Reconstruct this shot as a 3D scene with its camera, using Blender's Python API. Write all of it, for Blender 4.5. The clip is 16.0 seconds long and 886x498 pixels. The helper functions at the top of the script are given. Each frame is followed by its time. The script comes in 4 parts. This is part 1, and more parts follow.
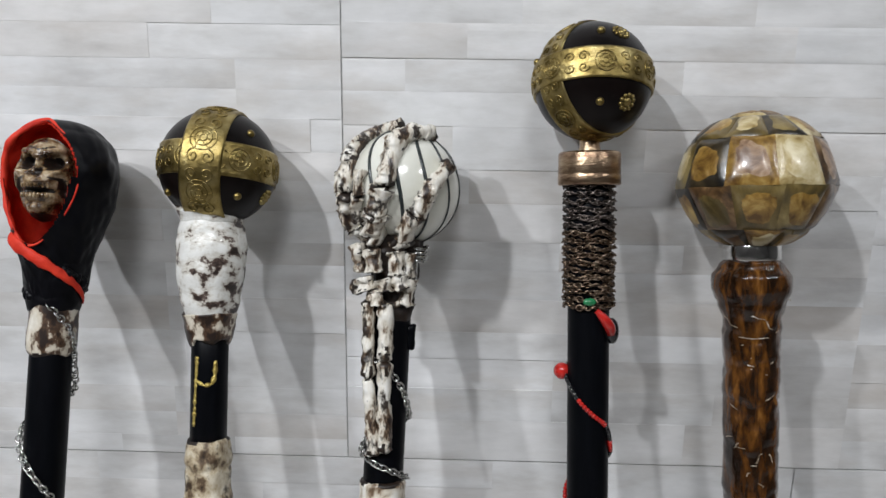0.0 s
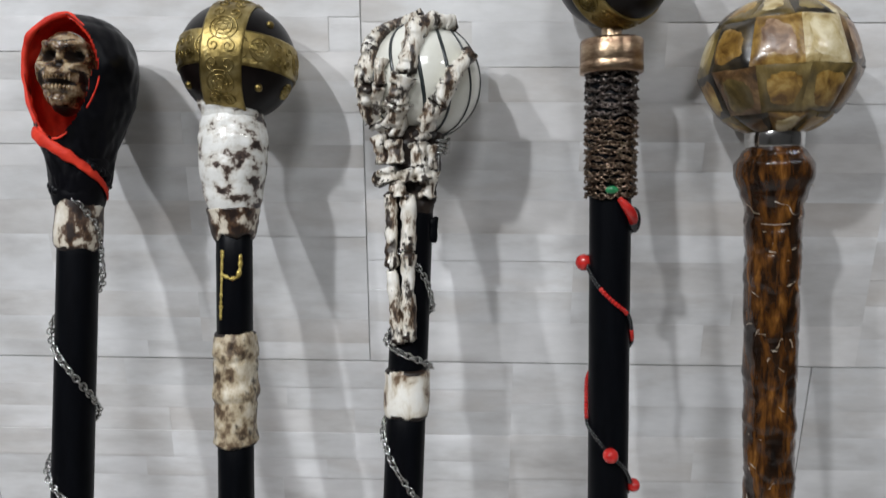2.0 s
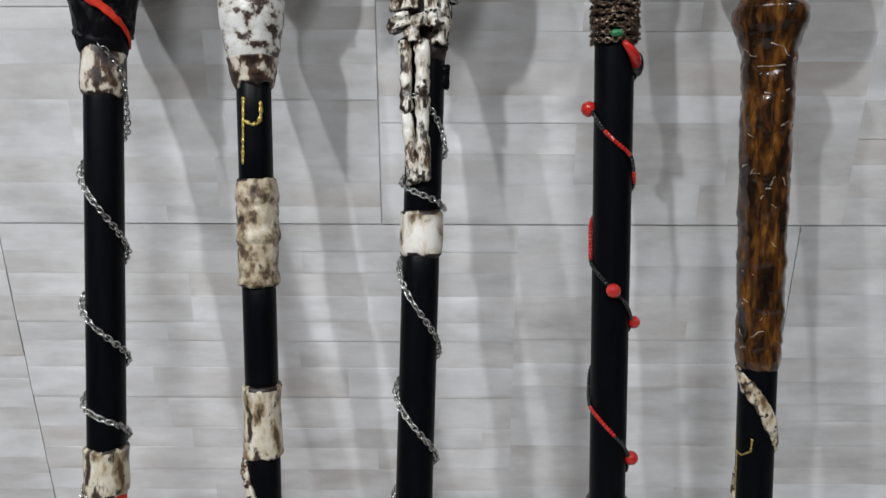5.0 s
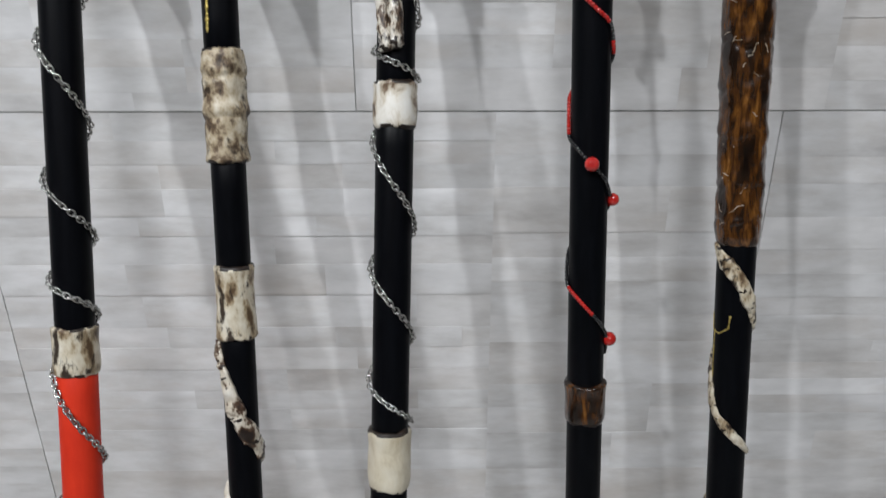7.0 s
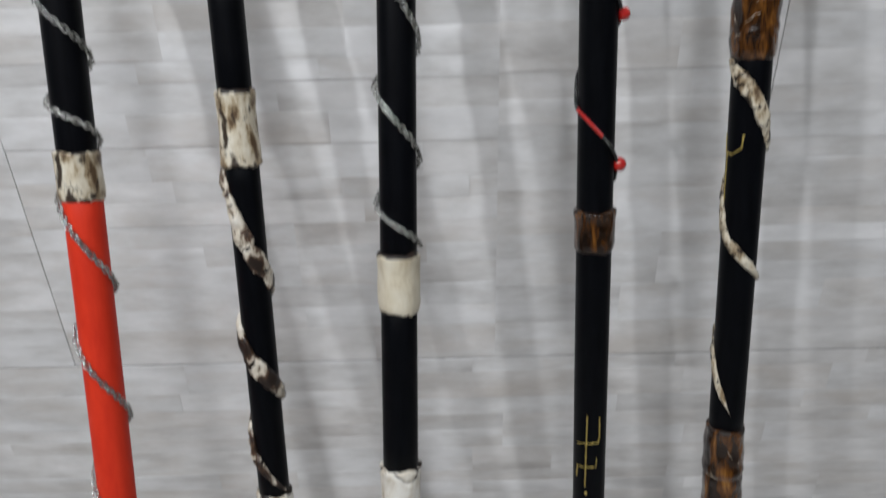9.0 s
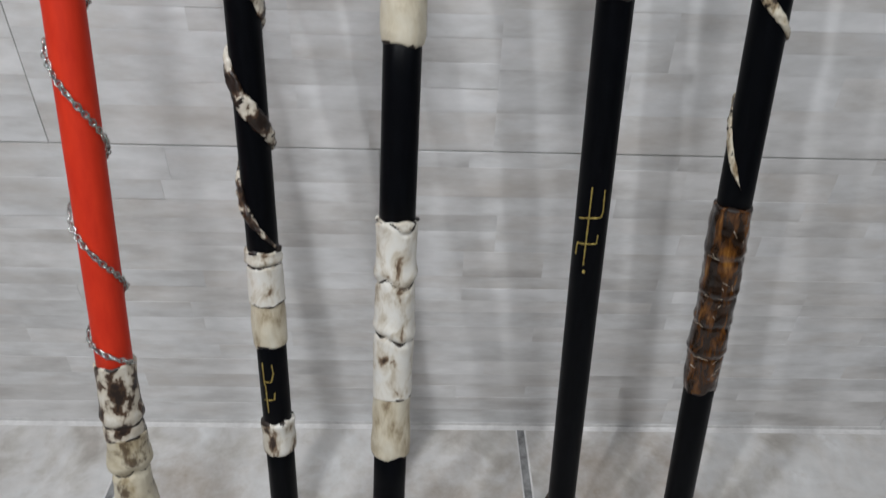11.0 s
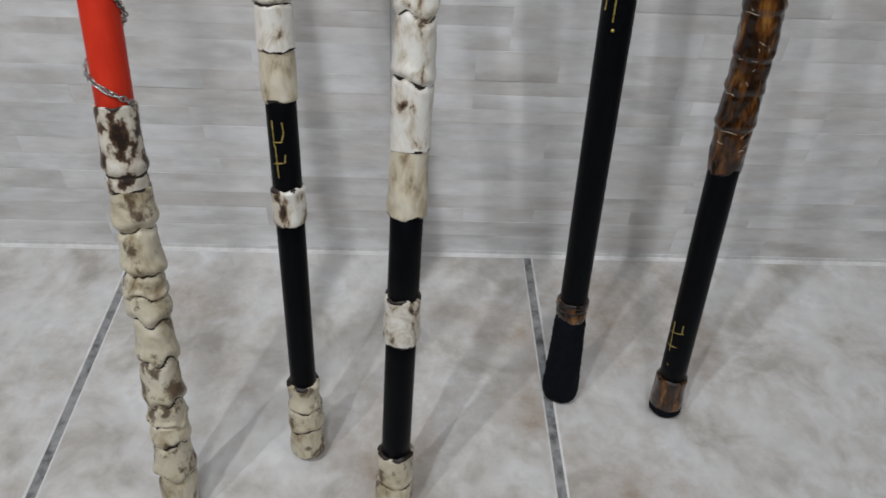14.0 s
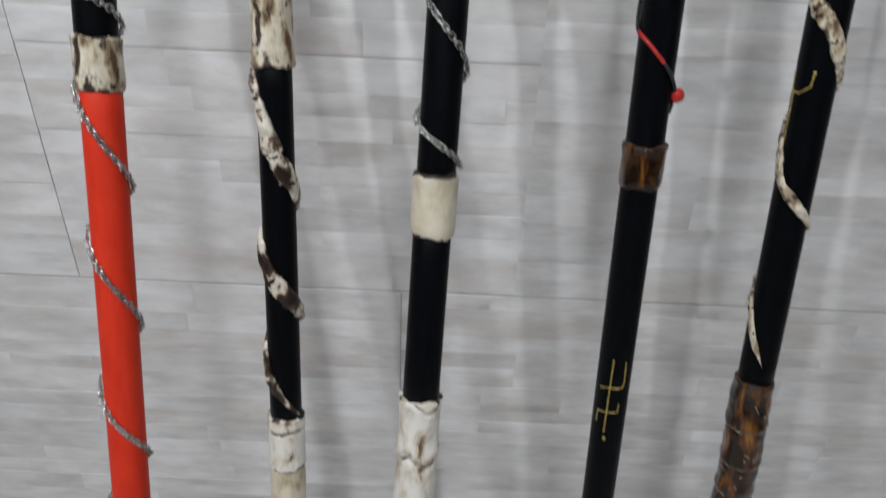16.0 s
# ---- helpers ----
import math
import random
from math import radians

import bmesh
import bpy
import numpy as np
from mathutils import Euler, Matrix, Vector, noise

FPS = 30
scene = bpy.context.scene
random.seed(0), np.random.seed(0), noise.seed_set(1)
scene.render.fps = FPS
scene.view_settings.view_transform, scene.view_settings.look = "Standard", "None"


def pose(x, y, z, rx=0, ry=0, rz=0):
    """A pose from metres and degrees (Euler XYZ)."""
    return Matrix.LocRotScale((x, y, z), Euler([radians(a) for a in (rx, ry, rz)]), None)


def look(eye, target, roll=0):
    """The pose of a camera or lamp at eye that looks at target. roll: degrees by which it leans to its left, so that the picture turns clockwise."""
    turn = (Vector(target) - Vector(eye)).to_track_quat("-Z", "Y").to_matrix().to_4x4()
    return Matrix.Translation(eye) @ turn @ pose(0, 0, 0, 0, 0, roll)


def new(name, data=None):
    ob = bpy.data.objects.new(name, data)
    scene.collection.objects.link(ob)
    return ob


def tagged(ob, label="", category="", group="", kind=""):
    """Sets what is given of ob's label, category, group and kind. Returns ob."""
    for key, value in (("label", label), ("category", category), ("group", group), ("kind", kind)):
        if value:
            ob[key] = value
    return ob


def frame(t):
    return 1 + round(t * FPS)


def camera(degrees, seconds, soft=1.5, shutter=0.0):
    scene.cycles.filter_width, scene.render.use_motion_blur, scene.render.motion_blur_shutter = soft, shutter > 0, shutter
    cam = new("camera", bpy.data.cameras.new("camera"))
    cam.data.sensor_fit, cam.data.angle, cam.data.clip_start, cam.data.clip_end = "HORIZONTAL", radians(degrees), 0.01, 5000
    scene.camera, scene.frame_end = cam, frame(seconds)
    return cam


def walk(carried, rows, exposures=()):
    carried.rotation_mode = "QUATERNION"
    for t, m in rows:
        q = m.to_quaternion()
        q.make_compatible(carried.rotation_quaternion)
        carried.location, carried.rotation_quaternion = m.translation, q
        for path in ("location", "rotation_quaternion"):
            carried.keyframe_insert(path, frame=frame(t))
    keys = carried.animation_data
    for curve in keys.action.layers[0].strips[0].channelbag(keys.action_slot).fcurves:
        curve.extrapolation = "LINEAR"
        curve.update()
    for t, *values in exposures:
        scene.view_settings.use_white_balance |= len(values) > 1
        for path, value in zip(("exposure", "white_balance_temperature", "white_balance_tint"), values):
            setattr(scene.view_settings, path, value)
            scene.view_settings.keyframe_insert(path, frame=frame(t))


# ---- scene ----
cam = camera(64.51, 16.0, soft=1.45, shutter=0.7)
PATH = [
    (0, (0.0733, -0.4466, 0.9849), (0.0328, 1.5018, 0.5355), 0.86),
    (0.5, (0.0680, -0.4408, 0.9813), (0.0172, 1.5083, 0.5357), 0.87),
    (1, (0.0654, -0.4385, 0.9722), (0.0124, 1.5049, 0.5030), 1.00),
    (1.5, (0.0631, -0.4460, 0.9599), (0.0022, 1.4861, 0.4469), 0.51),
    (2, (0.0643, -0.4586, 0.9446), (0.0098, 1.4642, 0.3971), 0.13),
    (2.5, (0.0646, -0.4673, 0.9347), (0.0163, 1.4491, 0.3647), 0.16),
    (3, (0.0596, -0.4678, 0.9160), (0.0111, 1.4385, 0.3130), 0.28),
    (5.5, (0.0498, -0.5052, 0.8720), (0.0420, 1.3782, 0.1992), 0.24),
    (6, (0.0492, -0.5060, 0.8557), (0.0521, 1.3647, 0.1483), 0.71),
    (6.5, (0.0529, -0.5093, 0.8410), (0.0545, 1.3558, 0.1189), 0.20),
    (7, (0.0571, -0.5088, 0.8310), (0.0764, 1.3419, 0.0729), -0.00),
    (7.5, (0.0545, -0.5089, 0.8179), (0.1069, 1.3242, 0.0196), 1.01),
    (8, (0.0524, -0.5145, 0.8008), (0.0692, 1.3028, -0.0342), 0.39),
    (8.5, (0.0492, -0.5200, 0.7932), (0.0796, 1.2869, -0.0635), 0.68),
    (9, (0.0557, -0.5306, 0.7672), (0.0542, 1.2370, -0.1684), -1.40),
    (9.5, (0.0500, -0.5348, 0.7358), (0.0897, 1.1830, -0.2878), 1.11),
    (10, (0.0499, -0.5376, 0.7125), (0.0778, 1.1259, -0.3975), 1.13),
    (12.5, (0.0267, -0.5859, 0.6174), (0.1241, 0.9675, -0.6387), 3.88),
    (13, (0.0283, -0.5933, 0.6004), (0.1236, 0.9163, -0.7080), 3.77),
    (13.5, (0.0270, -0.5991, 0.5850), (0.1289, 0.8801, -0.7573), 3.95),
    (14, (0.0240, -0.6042, 0.5718), (0.1106, 0.8527, -0.7957), 3.62),
    (14.5, (0.0202, -0.5930, 0.5906), (0.0247, 0.8997, -0.7404), 2.45),
    (15, (0.0224, -0.5631, 0.6494), (0.0436, 1.0432, -0.5420), 3.08),
    (15.5, (0.0316, -0.5425, 0.7048), (0.0715, 1.1322, -0.3878), 3.00),
    (16, (0.0305, -0.5153, 0.7412), (0.0455, 1.1795, -0.3206), 2.84),
]

walk(cam, [(t, look(eye, target, roll)) for t, eye, target, roll in PATH], [(0, -0.07), (9, -0.06), (16, -0.09)])

# ---- light: side lamps placed from their cast shadows, and two added fills ----
world = bpy.data.worlds.new("room_air")
scene.world = world
world.use_nodes = True
world.node_tree.nodes["Background"].inputs[0].default_value = (0.75, 0.8, 0.9, 1)
world.node_tree.nodes["Background"].inputs[1].default_value = 0.02


def lamp_or_fill(eye, target, size, watts, colour):
    data = bpy.data.lights.new("lamp_or_fill", "AREA")
    data.shape, data.size, data.energy, data.color = "DISK", size, watts, colour
    ob = new("lamp_or_fill", data)
    ob.matrix_world = look(eye, target)
    return ob


COOL = (0.94, 0.965, 1.0)
for x, watts in ((-0.95, 9.6), (-0.55, 9.9)):
    lamp_or_fill((x, -0.96, 1.88), (0.0, -0.2, 0.8), 0.055, watts, COOL)
for x in (1.16, 1.50):
    lamp_or_fill((x, -1.02, 2.05), (0.0, -0.2, 0.8), 0.07, 3.2, COOL)
# Added soft fill without a known source; evens out the middle.
lamp_or_fill((0.16, -1.65, 2.45), (0.05, -0.1, 0.7), 0.6, 10.0, COOL)
# Added fill spot, no such lamp known: brightens the low middle only.
data = bpy.data.lights.new("low_fill_spot", "SPOT")
data.energy, data.color, data.spot_size, data.spot_blend, data.shadow_soft_size = 42.0, COOL, radians(27), 1.0, 0.12
new("low_fill_spot", data).matrix_world = look((-0.02, -1.65, 2.45), (0.02, -0.10, 0.38))


# ---- materials ----
def surface(name, stops, scale=(1, 1, 1), grain=60.0, detail=6.0, rough=0.5, rough_var=0.1, metal=0.0,
            bump=0.2, bump_scale=None, cloud=0.0, cloud_scale=8.0, coat=0.0, vary=False, depth=0.001, tint=0.0, warp=0.0, spec=0.5, stain=None, warm=None):
    """Noise grain through a colour ramp, a larger cloud of light and dark wear, relief and uneven gloss."""
    m = bpy.data.materials.new(name)
    m.use_nodes = True
    n, l = m.node_tree.nodes, m.node_tree.links
    bsdf = n["Principled BSDF"]
    tc = n.new("ShaderNodeTexCoord")
    mp = n.new("ShaderNodeMapping")
    mp.inputs["Scale"].default_value = scale
    vec = tc.outputs["Object"]
    info = n.new("ShaderNodeObjectInfo")
    isle = n.new("ShaderNodeNewGeometry")
    chance = n.new("ShaderNodeMath")
    chance.operation = "ADD"
    l.new(info.outputs["Random"], chance.inputs[0])
    l.new(isle.outputs["Random Per Island"], chance.inputs[1])
    wrapped = n.new("ShaderNodeMath")
    wrapped.operation = "FRACT"
    l.new(chance.outputs[0], wrapped.inputs[0])
    if vary:
        add = n.new("ShaderNodeVectorMath")
        add.operation = "ADD"
        mul = n.new("ShaderNodeVectorMath")
        mul.operation = "SCALE"
        mul.inputs[0].default_value = (7.3, 3.1, 5.7)
        l.new(wrapped.outputs[0], mul.inputs["Scale"])
        l.new(vec, add.inputs[0])
        l.new(mul.outputs[0], add.inputs[1])
        vec = add.outputs[0]
    l.new(vec, mp.inputs[0])
    noise_a = n.new("ShaderNodeTexNoise")
    noise_a.inputs["Scale"].default_value = grain
    noise_a.inputs["Detail"].default_value = detail
    noise_a.inputs["Roughness"].default_value = 0.6
    noise_a.inputs["Distortion"].default_value = warp
    l.new(mp.outputs[0], noise_a.inputs["Vector"])
    ramp = n.new("ShaderNodeValToRGB")
    while len(ramp.color_ramp.elements) < len(stops):
        ramp.color_ramp.elements.new(0.5)
    for e, (p, c) in zip(ramp.color_ramp.elements, stops):
        e.position, e.color = p, (*c, 1)
    l.new(noise_a.outputs[0], ramp.inputs[0])
    col = ramp.outputs[0]
    noise_b = n.new("ShaderNodeTexNoise")
    noise_b.inputs["Scale"].default_value = cloud_scale
    noise_b.inputs["Detail"].default_value = 3
    l.new(vec, noise_b.inputs["Vector"])
    if cloud or tint:
        hsv = n.new("ShaderNodeHueSaturation")
        val = n.new("ShaderNodeMath")
        val.operation = "MULTIPLY_ADD"
        val.inputs[1].default_value, val.inputs[2].default_value = 2 * cloud, 1 - cloud
        l.new(noise_b.outputs[0], val.inputs[0])
        out = val.outputs[0]
        if vary and tint:
            v2 = n.new("ShaderNodeMath")
            v2.operation = "MULTIPLY_ADD"
            v2.inputs[1].default_value, v2.inputs[2].default_value = 2 * tint, 1 - tint
            l.new(wrapped.outputs[0], v2.inputs[0])
            v3 = n.new("ShaderNodeMath")
            v3.operation = "MULTIPLY"
            l.new(out, v3.inputs[0])
            l.new(v2.outputs[0], v3.inputs[1])
            out = v3.outputs[0]
        l.new(out, hsv.inputs["Value"])
        l.new(col, hsv.inputs["Color"])
        col = hsv.outputs[0]
    if stain:
        hue, amount, size, low, high = stain
        spots = n.new("ShaderNodeTexNoise")
        spots.inputs["Scale"].default_value = size
        spots.inputs["Detail"].default_value = 6
        spots.inputs["Roughness"].default_value = 0.65
        l.new(mp.outputs[0], spots.inputs["Vector"])
        rng_node = n.new("ShaderNodeMapRange")
        for q, val in zip(("From Min", "From Max", "To Min", "To Max"), (low, high, 0.0, amount)):
            rng_node.inputs[q].default_value = val
        l.new(spots.outputs[0], rng_node.inputs[0])
        mix = n.new("ShaderNodeMix")
        mix.data_type = "RGBA"
        l.new(rng_node.outputs[0], mix.inputs["Factor"])
        l.new(col, mix.inputs[6])
        mix.inputs[7].default_value = (*hue, 1)
        col = mix.outputs[2]
    if warm:
        second = n.new("ShaderNodeMath")
        second.operation = "MULTIPLY"
        second.inputs[1].default_value = 7.31
        l.new(wrapped.outputs[0], second.inputs[0])
        again = n.new("ShaderNodeMath")
        again.operation = "FRACT"
        l.new(second.outputs[0], again.inputs[0])
        share = n.new("ShaderNodeMapRange")
        for q, val in zip(("From Min", "From Max", "To Min", "To Max"), (0.45, 1.0, 0.0, warm[1])):
            share.inputs[q].default_value = val
        l.new(again.outputs[0], share.inputs[0])
        toned = n.new("ShaderNodeMix")
        toned.data_type = "RGBA"
        toned.blend_type = "MULTIPLY"
        l.new(share.outputs[0], toned.inputs["Factor"])
        l.new(col, toned.inputs[6])
        toned.inputs[7].default_value = (*warm[0], 1)
        col = toned.outputs[2]
    l.new(col, bsdf.inputs["Base Color"])
    rr = n.new("ShaderNodeMath")
    rr.operation = "MULTIPLY_ADD"
    rr.inputs[1].default_value, rr.inputs[2].default_value = 2 * rough_var, rough - rough_var
    l.new(noise_b.outputs[0], rr.inputs[0])
    l.new(rr.outputs[0], bsdf.inputs["Roughness"])
    bsdf.inputs["Specular IOR Level"].default_value = spec
    bsdf.inputs["Metallic"].default_value = metal
    bsdf.inputs["Coat Weight"].default_value = coat
    bsdf.inputs["Coat Roughness"].default_value = 0.12
    if bump:
        bp = n.new("ShaderNodeBump")
        bp.inputs["Strength"].default_value = bump
        bp.inputs["Distance"].default_value = depth
        src = noise_a
        if bump_scale:
            src = n.new("ShaderNodeTexNoise")
            src.inputs["Scale"].default_value = bump_scale
            src.inputs["Detail"].default_value = 4
            l.new(mp.outputs[0], src.inputs["Vector"])
        l.new(src.outputs[0], bp.inputs["Height"])
        l.new(bp.outputs[0], bsdf.inputs["Normal"])
    return m


WALL_STRIP = surface("whitewashed_strip", [(0.30, (0.55, 0.54, 0.535)), (0.42, (0.66, 0.655, 0.65)), (0.50, (0.73, 0.73, 0.73)), (0.58, (0.78, 0.78, 0.785)), (0.70, (0.85, 0.85, 0.855))],
                     scale=(0.8, 1, 2.6), grain=15, detail=9, rough=0.40, rough_var=0.14, bump=0.35, bump_scale=34, cloud=0.13, cloud_scale=26, vary=True, tint=0.05, depth=0.0012,
                     stain=((0.56, 0.515, 0.47), 0.55, 8, 0.50, 0.70), warm=((0.87, 0.83, 0.79), 0.45))
WALL_JOINT = surface("wall_joint", [(0.3, (0.44, 0.44, 0.435)), (0.7, (0.57, 0.57, 0.565))], grain=120, rough=0.9, bump=0.3)
FLOOR_GROUT = surface("floor_grout", [(0.35, (0.10, 0.10, 0.10)), (0.5, (0.24, 0.24, 0.24)), (0.7, (0.36, 0.36, 0.36))], grain=70, rough=0.9, bump=0.5, cloud=0.2, cloud_scale=25)
FLOOR_TILE = surface("marbled_floor_tile", [(0.32, (0.40, 0.37, 0.34)), (0.42, (0.52, 0.50, 0.47)), (0.50, (0.60, 0.585, 0.57)), (0.58, (0.62, 0.615, 0.605)), (0.68, (0.69, 0.69, 0.69))],
                     grain=16, detail=12, rough=0.40, rough_var=0.12, bump=0.08, cloud=0.18, cloud_scale=55, vary=True, warp=0.3, coat=0.08,
                     stain=((0.32, 0.25, 0.185), 0.9, 8, 0.50, 0.72))
TILE_EDGE = surface("pale_tile_edge", [(0.3, (0.62, 0.61, 0.60)), (0.7, (0.78, 0.77, 0.76))], grain=90, rough=0.7, bump=0.3)
PAINT = surface("grey_room_paint", [(0.3, (0.22, 0.22, 0.22)), (0.7, (0.28, 0.28, 0.28))], grain=30, rough=0.8, bump=0.1)
BLACK = surface("black_satin_paint", [(0.3, (0.0014, 0.0016, 0.0024)), (0.7, (0.003, 0.0035, 0.005))], scale=(1, 1, 0.15), grain=300, rough=0.40, rough_var=0.12, bump=0.15, depth=0.0004, spec=0.09)
RED = surface("bright_red_paint", [(0.3, (0.60, 0.028, 0.010)), (0.7, (0.72, 0.042, 0.014))], scale=(1, 1, 0.3), grain=120, rough=0.55, bump=0.12, cloud=0.08, cloud_scale=20, depth=0.0004, spec=0.25)
RED_CLOTH = surface("red_hood_lining", [(0.3, (0.46, 0.020, 0.010)), (0.7, (0.76, 0.050, 0.022))], grain=90, rough=0.62, bump=0.9, bump_scale=110, depth=0.0016, spec=0.25, cloud=0.15, cloud_scale=60)
HOOD = surface("black_hood", [(0.3, (0.0014, 0.0014, 0.0022)), (0.7, (0.0045, 0.0045, 0.0065))], grain=120, rough=0.42, rough_var=0.18, bump=0.5, bump_scale=70, depth=0.0012, spec=0.14)
BONE = surface("antiqued_bone", [(0.38, (0.10, 0.06, 0.03)), (0.46, (0.34, 0.26, 0.16)), (0.53, (0.60, 0.53, 0.40)), (0.66, (0.74, 0.70, 0.59))],
               scale=(1, 1, 0.5), grain=110, detail=7, rough=0.40, rough_var=0.15, bump=0.6, depth=0.0014, cloud=0.12, cloud_scale=60, coat=0.2, stain=((0.022, 0.011, 0.006), 0.97, 120, 0.545, 0.61))
WHITE_BONE = surface("whitewashed_bone", [(0.33, (0.03, 0.016, 0.010)), (0.40, (0.20, 0.135, 0.085)), (0.45, (0.56, 0.50, 0.40)), (0.54, (0.74, 0.71, 0.64)), (0.75, (0.82, 0.82, 0.79))],
                     scale=(1, 1, 0.6), grain=80, detail=8, rough=0.38, rough_var=0.15, bump=0.7, depth=0.0014, cloud=0.12, cloud_scale=50, coat=0.25, warp=0.5)
SPOTTED = surface("spotted_bone", [(0.42, (0.016, 0.008, 0.005)), (0.49, (0.09, 0.048, 0.026)), (0.53, (0.58, 0.52, 0.42)), (0.7, (0.76, 0.73, 0.66))],
                  scale=(1, 1, 0.7), grain=85, detail=6, rough=0.42, rough_var=0.15, bump=0.6, depth=0.0015, coat=0.2)
ROOT = surface("weathered_root", [(0.34, (0.025, 0.014, 0.008)), (0.44, (0.15, 0.10, 0.058)), (0.51, (0.44, 0.36, 0.24)), (0.62, (0.64, 0.58, 0.46)), (0.8, (0.76, 0.73, 0.66))],
               scale=(1, 1, 0.8), grain=95, detail=9, rough=0.45, rough_var=0.15, bump=0.9, depth=0.0018, cloud=0.15, cloud_scale=70, stain=((0.028, 0.016, 0.009), 0.9, 100, 0.54, 0.62))
CREAM = surface("cream_bone", [(0.30, (0.14, 0.095, 0.05)), (0.39, (0.40, 0.33, 0.21)), (0.48, (0.56, 0.50, 0.37)), (0.70, (0.70, 0.65, 0.52))],
                scale=(1, 1, 0.7), grain=48, detail=6, rough=0.42, bump=0.6, depth=0.0014, cloud=0.14, cloud_scale=60, warp=0.5, stain=((0.085, 0.052, 0.026), 0.9, 62, 0.525, 0.60), coat=0.15)
IVORY = surface("plain_ivory_bone", [(0.30, (0.20, 0.14, 0.08)), (0.40, (0.48, 0.41, 0.29)), (0.50, (0.62, 0.56, 0.43)), (0.70, (0.72, 0.68, 0.57))],
                scale=(1, 1, 0.5), grain=75, detail=7, rough=0.42, bump=0.6, depth=0.0013, cloud=0.16, cloud_scale=60, warp=0.3, coat=0.15)
NECK = surface("flaking_white_neck", [(0.37, (0.02, 0.012, 0.010)), (0.43, (0.11, 0.075, 0.06)), (0.46, (0.56, 0.53, 0.47)), (0.56, (0.76, 0.755, 0.72)), (0.75, (0.82, 0.82, 0.80))],
               scale=(0.75, 0.75, 1.0), grain=135, detail=11, rough=0.36, rough_var=0.15, bump=0.8, depth=0.0012, cloud=0.12, cloud_scale=50, coat=0.3, warp=0.15)
# Stain of bones and rims, and shade coloured into hollows and gaps.
GROOVE = surface("dark_wash_and_shade", [(0.3, (0.004, 0.0022, 0.0015)), (0.7, (0.026, 0.014, 0.008))], grain=200, rough=0.5, bump=0.4)
BROWN = surface("lacquered_brown_resin", [(0.34, (0.004, 0.002, 0.0012)), (0.45, (0.018, 0.0075, 0.0028)), (0.54, (0.060, 0.022, 0.005)), (0.62, (0.135, 0.052, 0.010)), (0.74, (0.29, 0.135, 0.030))],
                scale=(1, 1, 0.24), grain=170, detail=7, rough=0.22, rough_var=0.10, bump=0.8, bump_scale=150, depth=0.0016, coat=0.5, warp=0.35, spec=0.35, cloud=0.35, cloud_scale=38)
SCRATCH = surface("pale_scratch", [(0.36, (0.10, 0.065, 0.035)), (0.5, (0.40, 0.33, 0.24)), (0.68, (0.78, 0.74, 0.66))], grain=240, rough=0.35, bump=0.3, coat=0.3)
GOLD = surface("embossed_brass", [(0.3, (0.09, 0.064, 0.020)), (0.5, (0.28, 0.21, 0.075)), (0.75, (0.50, 0.41, 0.19))], grain=90, rough=0.40, rough_var=0.12, metal=1.0, bump=0.6, bump_scale=420, depth=0.0006, cloud=0.25, cloud_scale=50)
GOLD_PAINT = surface("gold_paint", [(0.3, (0.30, 0.20, 0.04)), (0.7, (0.75, 0.60, 0.18))], grain=500, rough=0.4, metal=0.6, bump=0.6, bump_scale=900)
COPPER = surface("worn_copper", [(0.3, (0.16, 0.09, 0.06)), (0.5, (0.38, 0.26, 0.17)), (0.75, (0.62, 0.48, 0.32))], scale=(1, 1, 3), grain=70, rough=0.32, rough_var=0.15, metal=1.0, bump=0.3, bump_scale=300, cloud=0.25, cloud_scale=60)
ORB = surface("dark_lacquered_orb", [(0.3, (0.0022, 0.0014, 0.0014)), (0.7, (0.008, 0.005, 0.0045))], grain=60, rough=0.32, rough_var=0.12, bump=0.25, coat=0.04, cloud=0.2, cloud_scale=40, spec=0.16)
STEEL = surface("steel_chain", [(0.3, (0.34, 0.34, 0.33)), (0.7, (0.68, 0.68, 0.66))], grain=300, rough=0.25, metal=1.0, bump=0.1)
MAIL = surface("bronze_mail", [(0.3, (0.07, 0.045, 0.032)), (0.55, (0.22, 0.155, 0.11)), (0.75, (0.50, 0.40, 0.31))], grain=250, rough=0.30, metal=1.0, bump=0.1, cloud=0.25, cloud_scale=90)
MAIL_DARK = surface("dark_mail", [(0.3, (0.035, 0.028, 0.026)), (0.7, (0.24, 0.20, 0.18))], grain=250, rough=0.35, metal=1.0, bump=0.1)
CHROME = surface("polished_silver_ring", [(0.3, (0.60, 0.59, 0.57)), (0.7, (0.80, 0.79, 0.77))], grain=150, rough=0.14, rough_var=0.06, metal=1.0, bump=0.15)
PEARL = surface("white_glass_ball", [(0.3, (0.62, 0.61, 0.52)), (0.7, (0.76, 0.76, 0.70))], grain=25, rough=0.12, rough_var=0.05, bump=0.05, coat=0.6, cloud=0.12, cloud_scale=30)
STRIPE = surface("dark_stripe", [(0.3, (0.012, 0.016, 0.018)), (0.7, (0.04, 0.05, 0.05))], grain=200, rough=0.3, bump=0.1)
RED_BEAD = surface("red_glass_bead", [(0.3, (0.30, 0.008, 0.008)), (0.7, (0.62, 0.030, 0.022))], grain=150, rough=0.12, rough_var=0.05, bump=0.05, coat=0.5)
BLACK_BEAD = surface("black_seed_bead", [(0.3, (0.006, 0.006, 0.007)), (0.7, (0.02, 0.02, 0.022))], grain=200, rough=0.15, rough_var=0.05, bump=0.05, coat=0.4)
